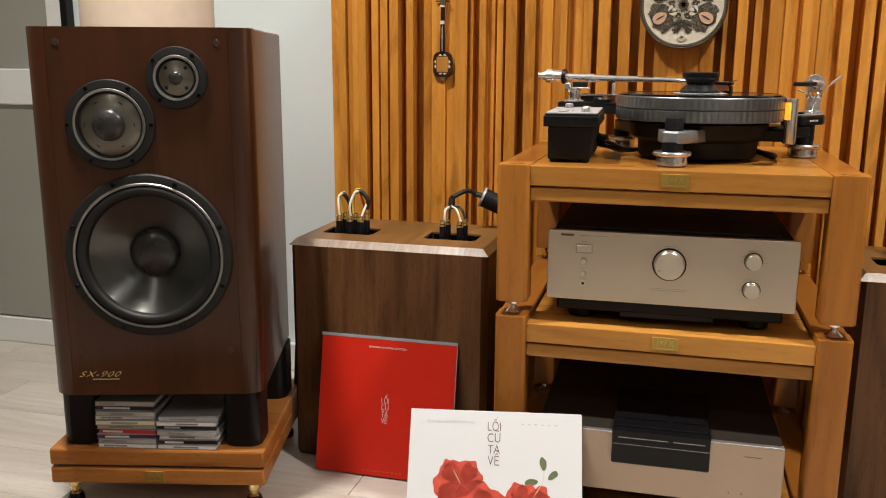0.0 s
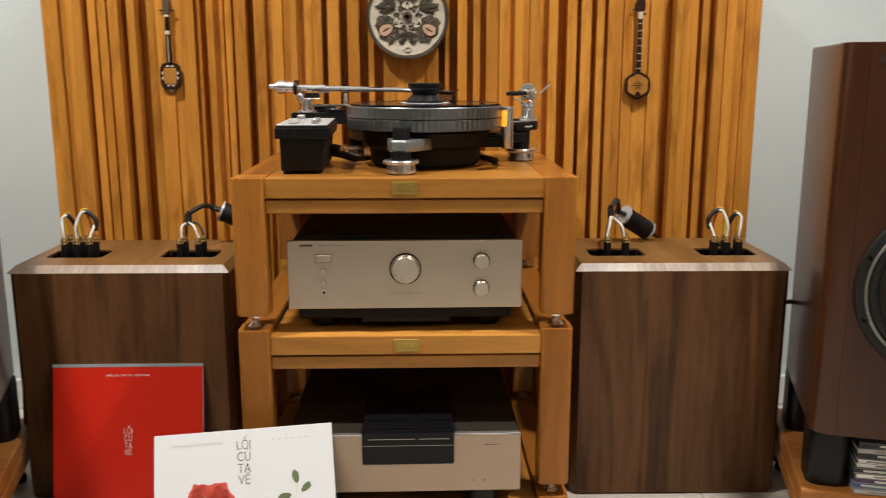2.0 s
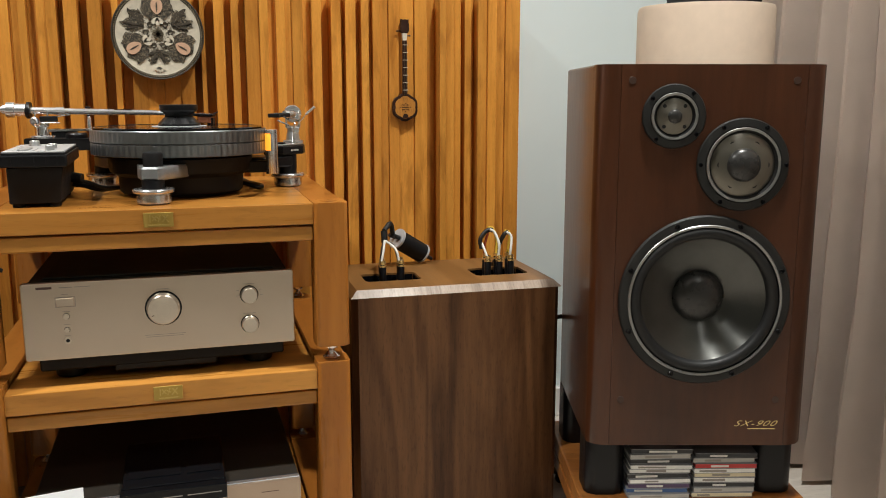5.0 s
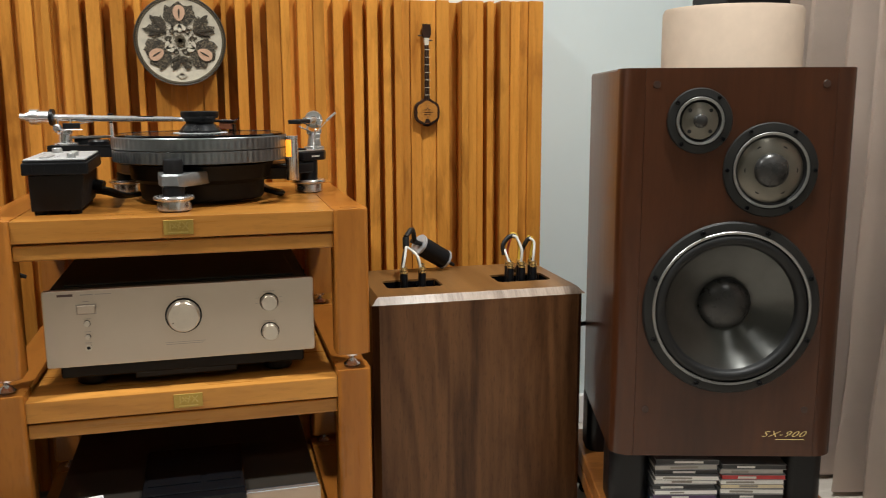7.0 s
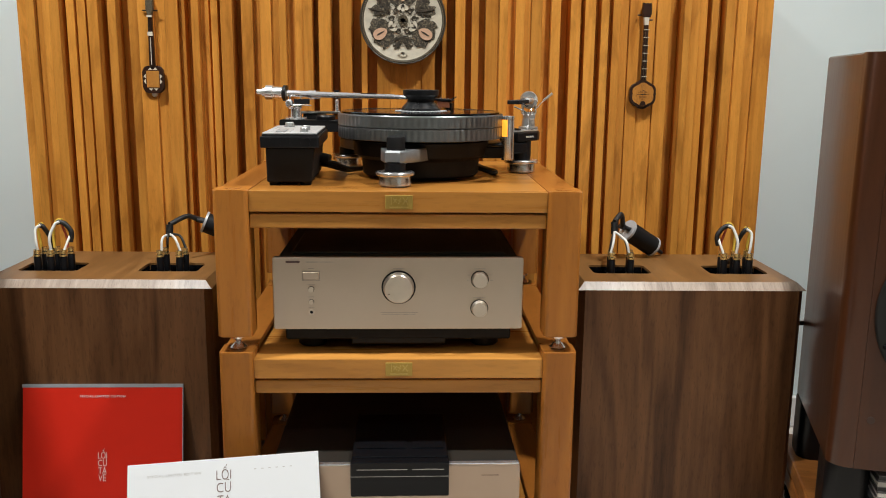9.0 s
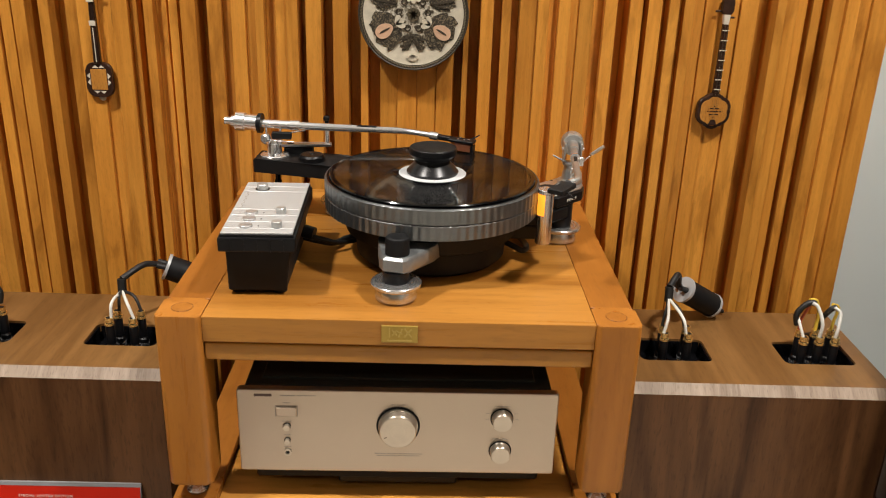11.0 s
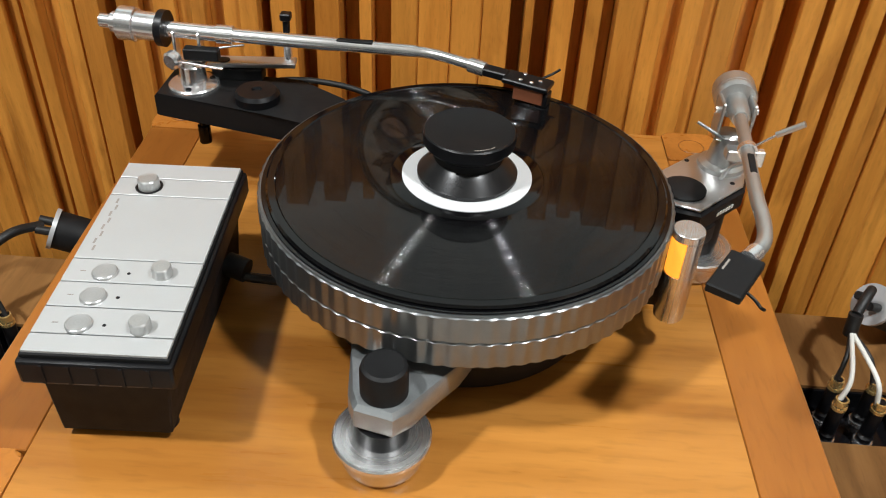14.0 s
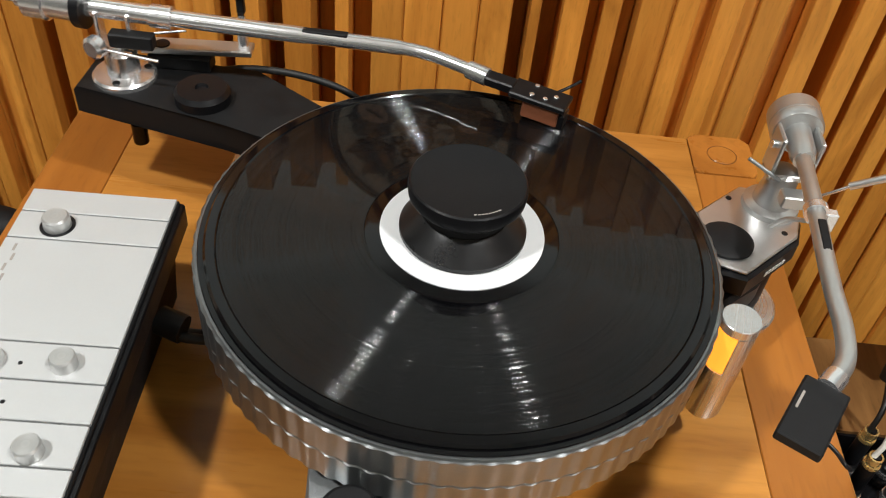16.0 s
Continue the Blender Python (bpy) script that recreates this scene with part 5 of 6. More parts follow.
# right arm
plate = tpart("arm_plate", prism([(0.243, 1.846), (0.256, 1.834), (0.275, 1.828), (0.318, 1.870), (0.324, 1.890), (0.318, 1.910), (0.303, 1.921), (0.285, 1.920), (0.250, 1.886)], 0.8135, 0.8165, 0.001), SILVER, None, "silver arm plate over a black board")
tpart("plate_board", prism([(0.240, 1.843), (0.256, 1.830), (0.276, 1.825), (0.320, 1.868), (0.3265, 1.890), (0.3205, 1.912), (0.304, 1.9235), (0.284, 1.9225), (0.247, 1.887)], 0.795, 0.8133, 0.002), BLACK, plate)
tpart("plate_cap", moved(lathe([(0, 0.0), (0.0185, 0.0), (0.0185, 0.002), (0.0165, 0.003), (0, 0.003)], 40), pose(0.2655, 1.857, 0.8165)), BLACKMATT, plate, "round dark cap")
tpart("plate_print", moved(joined(*[box(-0.010 + 0.004 * k, -0.0075 + 0.004 * k, -0.0003, 0.0003, -0.0022, 0.0012) for k in range(6)]), Matrix.Translation((0.3005, 1.8482, 0.8045)) @ pose(0, 0, 0, 0, 0, 43.6)), WIREW, plate)
tpart("leg_bracket", moved(lathe([(0, 0), (0.016, 0), (0.016, 0.031), (0, 0.031)], 28), pose(0.290, 1.862, 0.765)), BLACK, plate)
for x, y in ((0.275, 1.905), (0.309, 1.872)):
    tpart("screw", moved(disc(0.0022, 0, 0.0008, 0.0002, 12), pose(x, y, 0.8163)), BLACK, plate)
AL = plain("satin_alloy", (0.58, 0.58, 0.57), 0.32, 0.85, 0.06, 70, 0.05)
arm2 = tpart("second_tonearm", moved(lathe([(0, 0), (0.0205, 0), (0.020, 0.004), (0.014, 0.006), (0.0125, 0.018), (0.0115, 0.022), (0.0115, 0.032), (0.009, 0.034), (0, 0.034)], 48), pose(0.304, 1.901, 0.8165)), AL, None, "silver S-shaped tonearm at rest")
tpart("gimbal", joined(box(0.2895, 0.2925, 1.889, 1.911, 0.848, 0.882, 0.001), box(0.3155, 0.3185, 1.889, 1.911, 0.848, 0.882, 0.001), box(0.2895, 0.3185, 1.892, 1.908, 0.846, 0.851, 0.001)), AL, arm2)
for sx in (0.2865, 0.3185):
    tpart("pivot_screw", moved(lathe([(0, 0), (0.003, 0), (0.003, 0.0035), (0, 0.0035)], 14), Matrix.Translation((sx, 1.899, 0.872)) @ pose(0, 0, 0, 0, 90, 0)), CHROME, arm2)
w0, w1 = (0.3045, 1.893, 0.8740), (0.3085, 1.950, 0.8755)
tpart("arm_block", moved(lathe([(0, -0.012), (0.0072, -0.012), (0.0088, -0.004), (0.0088, 0.020), (0, 0.020)], 32), aim(w0, w1)), AL, arm2)
tpart("counterweight", moved(lathe([(0, 0.018), (0.0165, 0.018), (0.018, 0.021), (0.018, 0.026), (0.0172, 0.0265), (0.018, 0.027), (0.018, 0.040), (0.014, 0.045), (0.006, 0.046), (0.006, 0.052), (0, 0.053)], 48), aim(w0, w1)), AL, arm2, "rounded silver counterweight")
tpart("arm_tube", tube([(0.3035, 1.886, 0.8745), (0.2985, 1.84, 0.8765), (0.2925, 1.79, 0.8780), (0.2890, 1.755, 0.8785), (0.2875, 1.728, 0.8785), (0.2825, 1.705, 0.8785), (0.2715, 1.689, 0.8785)], 0.0052, 18), AL, arm2)
tpart("ring_clip", joined(moved(lathe([(0.0055, -0.003), (0.0075, -0.003), (0.0075, 0.003), (0.0055, 0.003)], 24), aim((0.2968, 1.825, 0.8770), (0.2925, 1.79, 0.8780))), box(0.302, 0.310, 1.820, 1.827, 0.865, 0.879, 0.001)), CHROME, arm2)
tpart("tube_label", moved(box(-0.0025, 0.0025, -0.0135, 0.0135, 0.002, 0.0056, 0.0004), Matrix.Translation((0.2934, 1.7975, 0.8777)) @ pose(0, 0, 0, 0, 0, -6.8)), BLACKMATT, arm2, "short black label")
tpart("socket", tube([(0.2750, 1.6935, 0.8785), (0.2675, 1.6845, 0.8785)], 0.0062, 18), CHROME, arm2)
hs2 = Matrix.Translation((0.2680, 1.6855, 0.8785)) @ pose(0, 0, 0, 0, 1, -122)
shell2 = tpart("headshell", moved(box(0.0, 0.043, -0.0115, 0.0115, -0.004, 0.003, 0.001), hs2), BLACKMATT, arm2, "black headshell")
tpart("shell_print", moved(box(0.012, 0.024, -0.009, -0.0078, 0.003, 0.0033), hs2), INKGREY, shell2)
tpart("finger_lift", moved(tube([(0.030, 0.011, -0.002), (0.031, 0.017, -0.004), (0.032, 0.022, -0.007), (0.034, 0.025, -0.006)], 0.0011, 6), hs2), BLACK, shell2)
tpart("cue_lever", tube([(0.308, 1.866, 0.852), (0.320, 1.860, 0.866), (0.328, 1.856, 0.876)], 0.0011, 8), CHROME, arm2)
tpart("cue_tip", tube([(0.327, 1.8565, 0.875), (0.344, 1.850, 0.890)], 0.0026, 12), SILVER, arm2)
tpart("side_rod", tube([(0.273, 1.893, 0.862), (0.296, 1.885, 0.852)], 0.0014, 8), STEELDARK, arm2)
tpart("arm_lift", joined(tube([(0.300, 1.878, 0.8165), (0.300, 1.862, 0.838), (0.302, 1.838, 0.858)], 0.0016, 8), box(0.298, 0.314, 1.872, 1.884, 0.838, 0.848, 0.001)), AL, arm2)

# strobe lamp post
lamp = tpart("strobe_lamp", moved(lathe([(0, 0), (0.0115, 0), (0.0118, 0.001), (0.0118, 0.044), (0.0112, 0.0442), (0, 0.0442)], 40), pose(0.2480, 1.755, 0.766)), LATHED, None, "brushed metal post with an amber lamp window")
a0, a1 = 150, 262
sec = [(0.0118 * math.cos(radians(a)), 0.0118 * math.sin(radians(a))) for a in range(a1, 360 + a0 + 1, 8)]
tpart("lamp_hood", moved(prism(sec, 0.0444, 0.076), pose(0.2480, 1.755, 0.766)), LATHED, lamp)
amb = [(0.0112 * math.cos(radians(a)), 0.0112 * math.sin(radians(a))) for a in range(a0, a1 + 1, 8)] + [(0.001, -0.001)]
tpart("amber_window", moved(prism(amb, 0.0446, 0.0755), pose(0.2480, 1.755, 0.766)), AMBER, lamp, "glowing amber window")
tpart("lamp_cap", moved(disc(0.0119, 0.0762, 0.083, 0.0006, 40), pose(0.2480, 1.755, 0.766)), LATHED, lamp)
tpart("lamp_bracket", box(0.190, 0.254, 1.760, 1.786, 0.768, 0.790, 0.002), BLACK, lamp)

# record, label ring and clamp
rec = thing("record", "black vinyl record with a white ring lying on the platter", "record", pose(CX, CY, TZ + 0.1222))
part("vinyl", lathe([(0, 0.0), (0.151, 0.0), (0.1525, 0.0012), (0.151, 0.0028), (0.146, 0.0030), (0.1445, 0.0016), (0.060, 0.0016), (0.058, 0.0026), (0, 0.0026)], 128), VINYL, rec)
part("groove_band", ring(0.0592, 0.1449, 0.0014, 0.0024, 128), GROOVES, rec, "finely grooved playing surface")
part("label", ring(0.004, 0.0500, 0.0027, 0.0034, 64), WHITECARD, rec, "white paper ring")
clamp = thing("record_clamp", "black turned record weight on the middle of the record", "record weight", pose(CX, CY, TZ + 0.1254))
part("base", lathe([(0, 0), (0.0375, 0), (0.0385, 0.0015), (0.0385, 0.004), (0.0375, 0.005), (0.031, 0.0125), (0.0265, 0.0165), (0, 0.0165)], 64), plain("clamp_black", (0.022, 0.022, 0.023), 0.28, 0.5, 0.1, 60, 0.0), clamp)
part("neck", lathe([(0, 0.0165), (0.026, 0.0165), (0.0255, 0.021), (0.029, 0.026), (0, 0.026)], 64), BLACKMATT, clamp)
top = part("top", lathe([(0, 0.026), (0.031, 0.026), (0.0345, 0.030), (0.035, 0.0345), (0.0345, 0.0385), (0.0335, 0.0395), (0.0325, 0.0392), (0.0, 0.0388)], 72), BLACK, clamp)
part("print", joined(*[moved(box(-0.0008, 0.0008, -0.0004, 0.0004, 0.0389, 0.0393), pose(0, 0, 0, 0, 0, a) @ pose(0, -0.030, 0)) for a in range(10, 40, 4)]), INKGREY, top)

# control box of the turntable
ctl = thing("turntable_controller", "black control box with a brushed silver top plate and knobs", "turntable controller", pose(-0.1465, 1.715, TZ, 0, 0, 2.4))
bm = bmesh.new()
lo = [bm.verts.new((x, y, 0.0065)) for x, y in ((-0.042, -0.101), (0.0345, -0.101), (0.038, 0.101), (-0.042, 0.101))]
hi = [bm.verts.new((x, y, 0.0665)) for x, y in ((-0.0425, -0.105), (0.0425, -0.105), (0.0425, 0.106), (-0.0425, 0.106))]
bm.faces.new(lo[::-1]), bm.faces.new(hi)
for i in range(4):
    bm.faces.new((lo[i], lo[(i + 1) % 4], hi[(i + 1) % 4], hi[i]))
bmesh.ops.bevel(bm, geom=bm.edges[:], offset=0.0015, segments=1, affect="EDGES")
part("body", bm, BLACKMATT, ctl)
for x in (-0.030, 0.024):
    for y in (-0.085, 0.085):
        part("foot", moved(disc(0.010, 0.0, 0.0075, 0.001, 24), pose(x, y, 0)), BLACKMATT, ctl)
part("rim", box(-0.0505, 0.0505, -0.115, 0.114, 0.0667, 0.0868, 0.0025, 2), BLACK, ctl, "black rim")
part("plate_bed", box(-0.0478, 0.0478, -0.1112, 0.1112, 0.0866, 0.0905, 0.0006), BLACKMATT, ctl)
CT = 0.0927
seams = [0.1105, 0.0885, 0.064, -0.0165, -0.042, -0.0675, -0.0935, -0.1105]
for a, b in zip(seams, seams[1:]):
    part("plate", box(-0.0466, 0.0466, b + 0.0006, a - 0.0006, 0.0902, CT, 0.0004), PLATEGREY, ctl, "brushed silver plate")
kn = part("knob", lathe([(0, 0.0927), (0.0085, 0.0927), (0.0082, 0.1000), (0.0072, 0.1012), (0, 0.1012)], 32), SATINKNOB, ctl, "", pose(-0.0195, 0.0765, 0))
part("recess", ring(0.0086, 0.0108, 0.0924, 0.0930, 32), BLACK, kn)
for u, v in ((-0.0185, -0.032), (-0.0180, -0.0575), (-0.0180, -0.085)):
    part("button", lathe([(0, 0.0927), (0.0090, 0.0927), (0.0088, 0.0945), (0.0080, 0.0951), (0, 0.0951)], 36), BUTTON, ctl, "round flat button", pose(u, v, 0))
    part("lamp_dot", moved(disc(0.0013, 0.0925, 0.0931, 0.0002, 10), pose(u + 0.0165, v + 0.0005, 0)), BLACK, ctl)
    part("print", box(u - 0.018, u - 0.014, v + 0.001, v + 0.0018, 0.0926, 0.0929), INKGREY, ctl)
for u, v in ((0.0215, -0.031), (0.0230, -0.086)):
    part("knob", lathe([(0, 0.0927), (0.0072, 0.0927), (0.0070, 0.1000), (0.0062, 0.1010), (0, 0.1010)], 32), SATINKNOB, ctl, "small round knob", pose(u, v, 0))
part("maker_print", joined(*[box(-0.0388 + 0.0018 * (k % 2), -0.0372 + 0.0018 * (k % 2), 0.052 - 0.0085 * k, 0.058 - 0.0085 * k, 0.0926, 0.0929) for k in range(8)]), INKGREY, ctl)
for x in (-0.034, -0.017, 0.0, 0.017, 0.034):
    part("rib", box(x - 0.0012, x + 0.0012, -0.1158, -0.1145, 0.069, 0.0845), BLACK, ctl)
part("cable", joined(tube([(0.041, 0.060, 0.022), (0.062, 0.058, 0.018), (0.085, 0.07, 0.010), (0.105, 0.10, 0.008), (0.15, 0.115, 0.012)], 0.0042, 10), tube([(0.041, 0.050, 0.030), (0.066, 0.048, 0.026), (0.095, 0.062, 0.014), (0.135, 0.095, 0.010)], 0.0036, 10), tube([(0.041, 0.055, 0.035), (0.058, 0.05, 0.032)], 0.010, 12)), WIREB, ctl, "black cable")
wire_tt = thing("motor_cable", "black cable lying behind the turntable on the rack", "cable")
part("cable", tube([(0.16, 1.84, TZ + 0.02), (0.205, 1.80, TZ + 0.012), (0.225, 1.79, TZ + 0.006), (0.232, 1.82, TZ + 0.006), (0.21, 1.90, TZ + 0.006), (0.20, 2.0, TZ + 0.006)], 0.0045, 10), WIREB, wire_tt)


# ---- carved plate on the slats ----
CREAM = plain("aged_cream", (0.62, 0.56, 0.44), 0.55, 0, 0.18, 60, 0.2)
UMBER = plain("dark_umber", (0.055, 0.042, 0.028), 0.5, 0, 0.35, 120, 0.3)
TAUPE = plain("dull_bronze", (0.105, 0.082, 0.05), 0.45, 0.1, 0.45, 260, 0.5)


def carved(name, low, high, scale):
    """Chased relief: raised pale ridges round small dark hollows."""
    m, n, l, b = nodes(name)
    tc, vo = n.new("ShaderNodeTexCoord"), n.new("ShaderNodeTexVoronoi")
    warp = noisy(n, l, tc.outputs["Object"], scale * 0.6, 3.0)
    mix = n.new("ShaderNodeVectorMath")
    mix.operation = "MULTIPLY_ADD"
    mix.inputs[1].default_value = (0.02, 0.02, 0.02)
    l.new(warp.outputs["Color"], mix.inputs[0])
    l.new(tc.outputs["Object"], mix.inputs[2])
    vo.feature = "DISTANCE_TO_EDGE"
    vo.inputs["Scale"].default_value = scale
    l.new(mix.outputs[0], vo.inputs["Vector"])
    l.new(ramp(n, l, vo.outputs["Distance"], [(0.05, high), (0.28, low)]).outputs[0], b.inputs["Base Color"])
    b.inputs["Roughness"].default_value = 0.5
    bumped(n, l, b, vo.outputs["Distance"], 0.6, 0.002)
    return m


CHASED = carved("chased_field", (0.20, 0.17, 0.12), (0.62, 0.56, 0.45), 130.0)
CHASEDARK = carved("chased_leaves", (0.20, 0.16, 0.10), (0.022, 0.017, 0.012), 170.0)
BRONZED = plain("pale_bronze_rope", (0.19, 0.155, 0.10), 0.45, 0.1, 0.3, 200, 0.2)
COPPER = plain("copper_enamel", (0.66, 0.42, 0.28), 0.4, 0.0, 0.15, 90, 0.1)


def carved_plate():
    ob = thing("wall_plate", "round cream and dark brown carved plate hung on the slats", "wall plate", Matrix.Translation((0.041, 2.144, 1.042)) @ FACE)
    R = 0.0975
    part("dish", lathe([(0, 0.0), (R - 0.006, 0.0), (R, 0.004), (R, 0.010), (R - 0.004, 0.013), (R - 0.008, 0.0125)], 96), UMBER, ob)
    part("lip", lathe([(R - 0.0022, 0.010), (R + 0.0004, 0.010), (R + 0.0006, 0.0140), (R - 0.0010, 0.0150), (R - 0.0024, 0.0140), (R - 0.0022, 0.010)], 96), UMBER, ob, "dark outer lip")
    part("rope", joined(*[moved(box(-0.0028, 0.0028, -0.0011, 0.0011, 0.0125, 0.0145, 0.0005), pose(0, 0, 0, 0, 0, 360 * k / 110) @ pose(R - 0.0055, 0, 0, 0, 0, 50)) for k in range(110)]), BRONZED, ob, "twisted rope border")
    part("field", lathe([(R - 0.0085, 0.0130), (R - 0.016, 0.0115), (0.03, 0.0105), (0, 0.0105)], 96), CREAM, ob, "cream field")
    part("inner_field", prism(petal(-0.068, 0, 0.136, 0, 0.5, 72, 0.03, 3), 0.0106, 0.0113), CHASED, ob, "chased grey and cream ground")
    part("centre_boss", joined(moved(lathe([(0, 0.0105), (0.012, 0.0105), (0.010, 0.0135), (0, 0.0145)], 24), pose(0, 0, 0)), *[prism(petal(0, 0, 0.0125, 45 * k, 0.35, 10, 0.0, k), 0.0135, 0.0152) for k in range(8)]), TAUPE, ob)
    for k in range(3):
        a = 90 + 120 * k
        c, s = math.cos(radians(a)), math.sin(radians(a))
        pod = part("pod", joined(*[prism(petal(0.030 * c, 0.030 * s, 0.050, a + d, w, 20, 0.07, k), 0.0105, 0.0125 + z) for d, w, z in ((0, 0.62, 0), (-32, 0.4, 0.0008), (32, 0.4, 0.0012))]), CHASEDARK, ob, "dull leafy pod")
        part("pod_edge", prism([(0.055 * c + (0.0225 + 0.0022 * (q % 2)) * math.cos(math.pi * q / 17), 0.055 * s + (0.0225 + 0.0022 * (q % 2)) * math.sin(math.pi * q / 17)) for q in range(34)], 0.0105, 0.0121), CHASEDARK, pod, "dark serrated collar")
        part("pod_core", prism(petal(0.042 * c, 0.042 * s, 0.034, a, 0.42, 18, 0.0, k), 0.0125, 0.0155), COPPER, pod, "copper oval")
        part("pod_slit", prism(petal(0.047 * c, 0.047 * s, 0.022, a, 0.10, 10, 0.0, k), 0.0155, 0.0162), UMBER, pod)
        part("pod_stem", joined(*[prism(petal(0.036 * c, 0.036 * s, 0.018, a + 180 + d, 0.3, 10, 0.0, k), 0.0125, 0.0148) for d in (-40, 0, 40)]), CREAM, pod)
        b = a + 60
        c, s = math.cos(radians(b)), math.sin(radians(b))
        leaf = part("acanthus", joined(*[prism(petal(0.034 * c, 0.034 * s, ln * (0.72 if b == 270 else 1.0), b + d * (1.5 if b == 270 else 1.0), w, 26, 0.08, k + d), 0.0105, 0.0122 + z) for d, w, ln, z in ((-42, 0.20, 0.036, 0.0), (42, 0.20, 0.036, 0.0004), (-20, 0.26, 0.046, 0.0008), (20, 0.26, 0.046, 0.0012))]), CHASEDARK, ob, "dark bronze leaves")
        part("leaf_rib", joined(*[prism(petal(0.036 * c, 0.036 * s, ln * (0.72 if b == 270 else 1.0), b + d * (1.5 if b == 270 else 1.0), 0.06, 12, 0.0, k), 0.0122, 0.0142 + z) for d, ln, z in ((-42, 0.032, 0.0), (42, 0.032, 0.0), (-20, 0.042, 0.0006), (20, 0.042, 0.0006))]), UMBER, leaf)
        part("scroll", joined(*[moved(ring(0.0035, 0.0062, 0.0105, 0.0138, 20), pose(0.026 * math.cos(radians(b + q)), 0.026 * math.sin(radians(b + q)), 0)) for q in (-22, 22)]), UMBER, ob)
    part("shell", joined(*[prism(petal(0, -0.070, 0.013, -90 + d, 0.22, 10, 0.0, d), 0.0125, 0.0145) for d in (-60, -30, 0, 30, 60)]), CREAM, ob)
    tagged(part("flecks", joined(*[moved(lathe([(0, 0.0105), (0.0035, 0.0105), (0.002, 0.0122), (0, 0.0122)], 8), pose(rr * math.cos(radians(q)), rr * math.sin(radians(q)), 0)) for rr, st in ((0.022, 30), (0.034, 36), (0.060, 40)) for q in range(10, 370, st)]), TAUPE, ob), kind="stuff")
    return ob


carved_plate()

# ---- two small wooden lutes on the slats ----
DARKWOOD = wood("rosewood", (0.016, 0.008, 0.006), (0.05, 0.022, 0.013), "z", 0.6, 0.35, 0.2, 0.3, 0.03)
TOPWOOD = wood("lute_face", (0.42, 0.165, 0.028), (0.56, 0.25, 0.05), "y", 0.6, 0.4, 0.1, 0.3, 0.02)
BONE = plain("bone", (0.66, 0.60, 0.50), 0.4, 0, 0.08, 80, 0.0)


def moon_lute():
    ob = thing("toy_lute", "small dark wooden lute with a flower-shaped pale face", "ornament", Matrix.Translation((0.604, 2.165, 0.881)) @ FACE @ Matrix.Diagonal((0.93, 0.96, 1, 1)), "wall lutes")

    def flower(r, n=48):
        return [((r * (1 + 0.11 * abs(math.cos(3 * t)) - 0.05)) * math.sin(t), (r * (1 + 0.11 * abs(math.cos(3 * t)) - 0.05)) * math.cos(t)) for t in [-2 * math.pi * k / n for k in range(n)]]

    part("body", prism(flower(0.0335), 0, 0.012, 0.0015), DARKWOOD, ob)
    part("face", prism(flower(0.0270), 0.0121, 0.0132), TOPWOOD, ob, "pale wooden face")
    part("sound_mark", joined(*[box(x0, x1, y - 0.0009, y + 0.0009, 0.0132, 0.0138) for x0, x1, y in ((-0.009, -0.001, 0.006), (0.001, 0.009, 0.006), (-0.014, -0.011, 0.0), (-0.009, 0.009, 0.0), (0.011, 0.014, 0.0), (-0.009, -0.001, -0.006), (0.001, 0.009, -0.006), (-0.0008, 0.0008, 0.010), (-0.0008, 0.0008, -0.011))]), DARKWOOD, ob)
    part("bridge", prism([(-0.009, -0.027), (0.009, -0.027), (0.004, -0.016), (-0.004, -0.016)], 0.0132, 0.0155), DARKWOOD, ob)
    part("neck", prism([(-0.0062, 0.030), (0.0062, 0.030), (0.0052, 0.165), (-0.0052, 0.165)], 0.003, 0.014, 0.0012), DARKWOOD, ob)
    for k in range(7):
        y = 0.043 + 0.0185 * k
        part("fret", box(-0.0068, 0.0068, y - 0.0008, y + 0.0008, 0.0138, 0.0160), BONE, ob, "pale fret")
    part("peg_box", prism([(-0.005, 0.163), (0.005, 0.163), (0.007, 0.185), (-0.007, 0.185)], 0.002, 0.012, 0.001), BONE, ob)
    part("head", prism([(-0.008, 0.183), (0.008, 0.183), (0.0115, 0.190), (0.0115, 0.205), (0.009, 0.213), (0.010, 0.217), (0.0035, 0.214), (0.0, 0.217), (-0.0035, 0.214), (-0.010, 0.217), (-0.009, 0.213), (-0.0115, 0.205), (-0.0115, 0.190)], 0.001, 0.013, 0.001), DARKWOOD, ob)
    for x0, x1, y in ((-0.022, 0.004, 0.188), (-0.004, 0.016, 0.177)):
        part("peg", moved(tube([(x0, y, 0.006), (x1, y, 0.006)], 0.0018, 8), pose(0, 0, 0)), DARKWOOD, ob)
    part("string", joined(*[box(x - 0.0002, x + 0.0002, -0.018, 0.165, 0.0163, 0.0167) for x in (-0.0025, 0.0025)]), TAUPE, ob)
    return ob


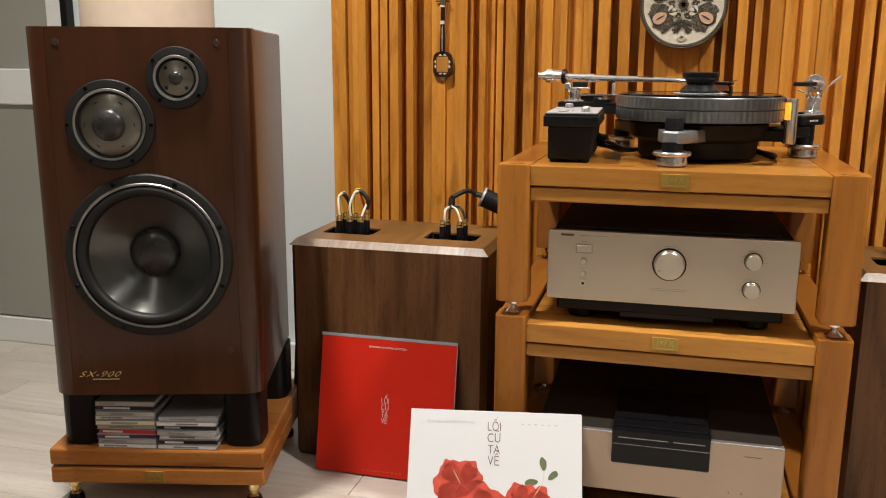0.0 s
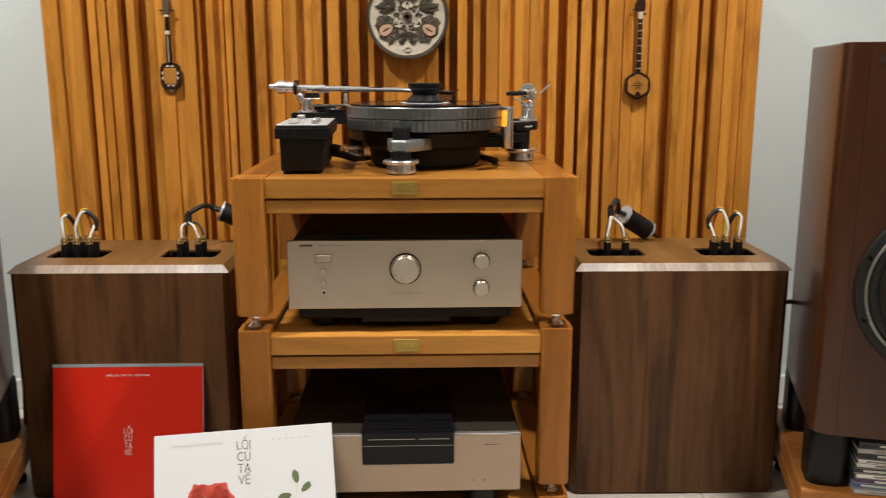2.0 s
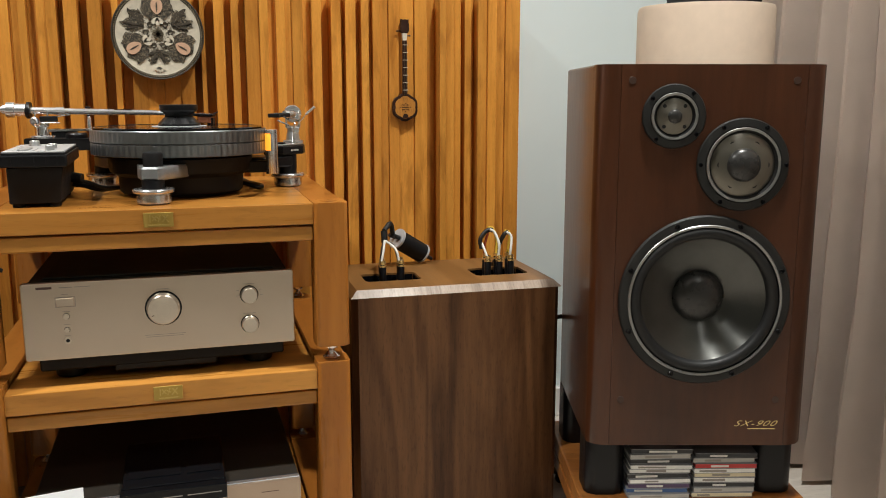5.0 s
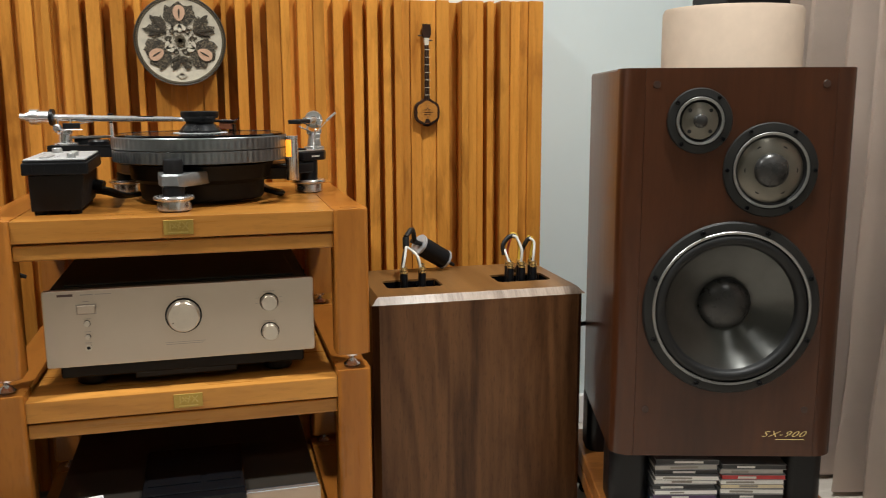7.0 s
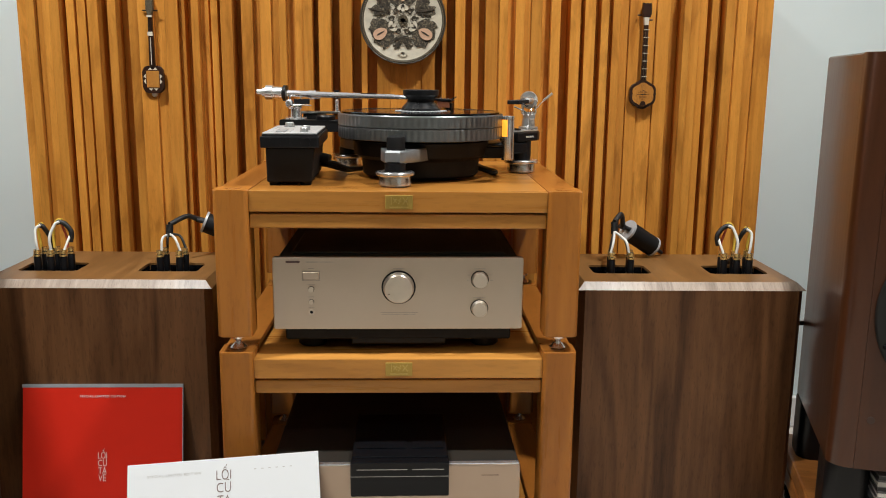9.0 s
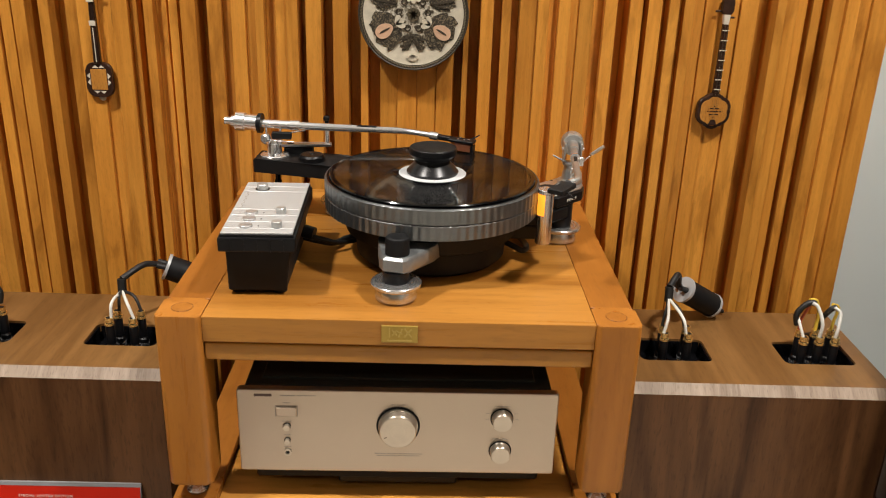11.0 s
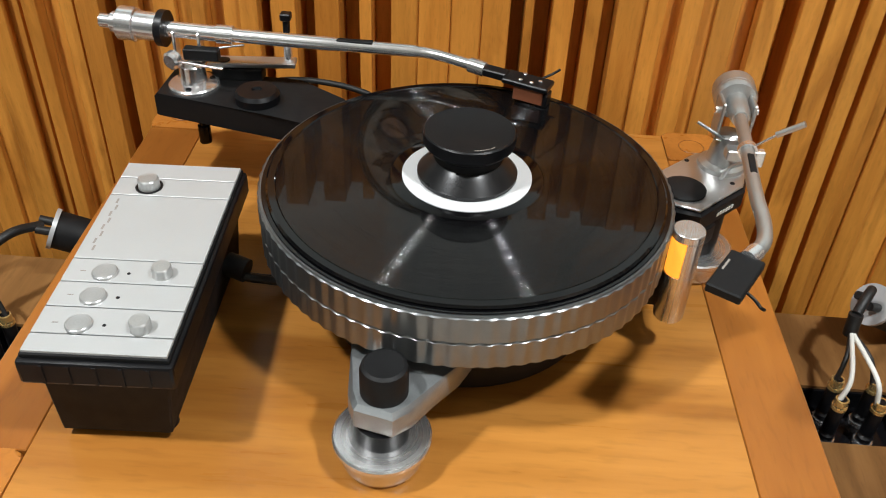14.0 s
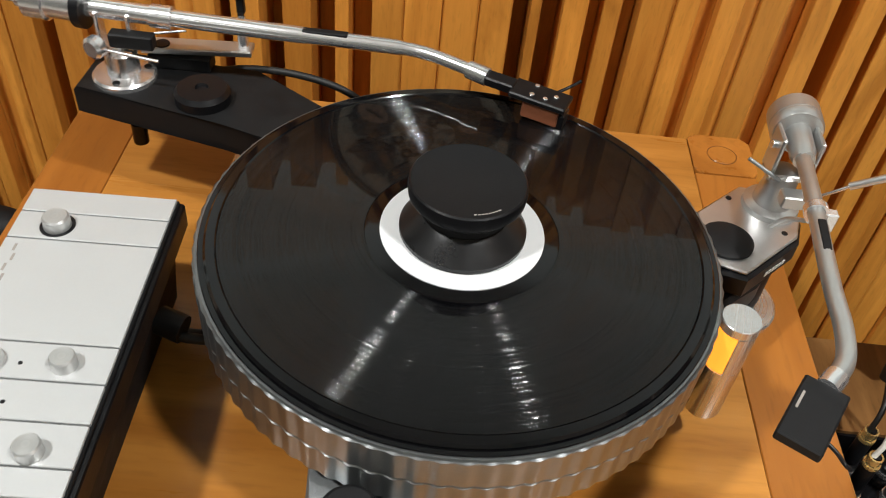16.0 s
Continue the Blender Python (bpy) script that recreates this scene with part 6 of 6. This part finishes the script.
def square_lute():
    ob = thing("toy_lute", "small dark wooden lute with a square window and inlaid frame", "ornament", Matrix.Translation((-0.537, 2.165, 0.905)) @ FACE @ Matrix.Diagonal((0.88, 0.90, 1, 1)), "wall lutes")
    outer, inner = rounded(-0.0275, 0.0275, -0.036, 0.034, 0.017, 6), None
    part("body", prism(outer, 0, 0.010, 0.0015), DARKWOOD, ob)
    part("window", box(-0.0165, 0.0165, -0.021, 0.021, 0.0098, 0.0112, 0.0004), TOPWOOD, ob, "pale square window")
    inl = []
    for s in (-1, 1):
        inl += [prism([(s * 0.0185, -0.012), (s * 0.0245, -0.006), (s * 0.0185, 0.0)][::s], 0.010, 0.0112), prism([(s * 0.0185, 0.001), (s * 0.0245, 0.007), (s * 0.0185, 0.013)][::s], 0.010, 0.0112),
                prism([(-0.012, s * 0.0235), (-0.006, s * 0.029), (0.0, s * 0.0235)][::-s], 0.010, 0.0112), prism([(0.001, s * 0.0235), (0.007, s * 0.029), (0.013, s * 0.0235)][::-s], 0.010, 0.0112)]
    part("inlay", joined(*inl), BONE, ob, "pale triangular inlay")
    part("button", moved(lathe([(0, 0), (0.008, 0), (0.006, 0.004), (0, 0.005)], 20), pose(0, -0.038, 0.002)), BONE, ob)
    part("neck", prism([(-0.0075, 0.031), (0.0075, 0.031), (0.005, 0.16), (-0.005, 0.16)], 0.002, 0.013, 0.002), DARKWOOD, ob)
    part("neck_band", box(-0.0068, 0.0068, 0.108, 0.118, 0.0125, 0.0145, 0.0006), BONE, ob, "pale band")
    part("ridge", box(-0.0008, 0.0008, 0.036, 0.104, 0.013, 0.0142), BONE, ob)
    part("head", prism([(-0.005, 0.158), (0.005, 0.158), (0.0095, 0.175), (0.0095, 0.195), (0.004, 0.205), (-0.004, 0.205), (-0.0095, 0.195), (-0.0095, 0.175)], 0.001, 0.013, 0.001), TAUPE, ob)
    part("peg", tube([(-0.020, 0.171, 0.006), (0.020, 0.171, 0.006)], 0.0018, 8), DARKWOOD, ob)
    part("nut", box(-0.007, 0.007, 0.154, 0.159, 0.012, 0.0155, 0.0005), BONE, ob)
    return ob


moon_lute()
square_lute()

# ---- cables behind the speakers ----
cb = thing("speaker_cable", "black cable hanging behind the loudspeaker", "cable", group="speaker cables")
part("cable", tube([(0.853, 1.90, 0.40), (0.895, 1.86, 0.41), (0.935, 1.83, 0.425), (0.98, 1.85, 0.42)], 0.005, 10), WIREB, cb)
cb2 = thing("speaker_cable", "black cable hanging behind the loudspeaker", "cable", group="speaker cables")
part("cable", tube([(-0.786, 1.90, 0.42), (-0.80, 1.86, 0.40), (-0.805, 1.84, 0.30), (-0.82, 1.85, 0.10), (-0.80, 1.88, 0.006)], 0.005, 10), WIREB, cb2)
cb3 = thing("speaker_cable", "thick cable running down to the floor beside the cabinet", "cable", group="speaker cables")
part("cable", tube([(0.868, 1.93, 0.43), (0.875, 1.90, 0.33), (0.872, 1.88, 0.2), (0.885, 1.88, 0.08), (0.92, 1.90, 0.008), (1.05, 1.97, 0.008)], 0.006, 10), WIREB, cb3)

# ---- floor planks ----
PLW, PLL = 0.192, 1.28
plank = {}
rf = random.Random(5)
y, row = Y0, 0
while y < Y1:
    w = min(PLW, Y1 - y)
    x = X0 - rf.uniform(0.1, PLL)
    while x < X1:
        a, b = max(x, X0), min(x + PLL, X1)
        if b - a > 0.02:
            key = (round(b - a, 3), round(w, 3))
            if key not in plank:
                plank[key] = mesh_of("plank", box(0.0006, b - a - 0.0006, 0.0006, w - 0.0006, -0.0118, 0.0, 0.0012), FLOORX)
            part("plank", plank[key], FLOORX, floor, "", pose(a, y, 0))
        x += PLL
    y += PLW
    row += 1
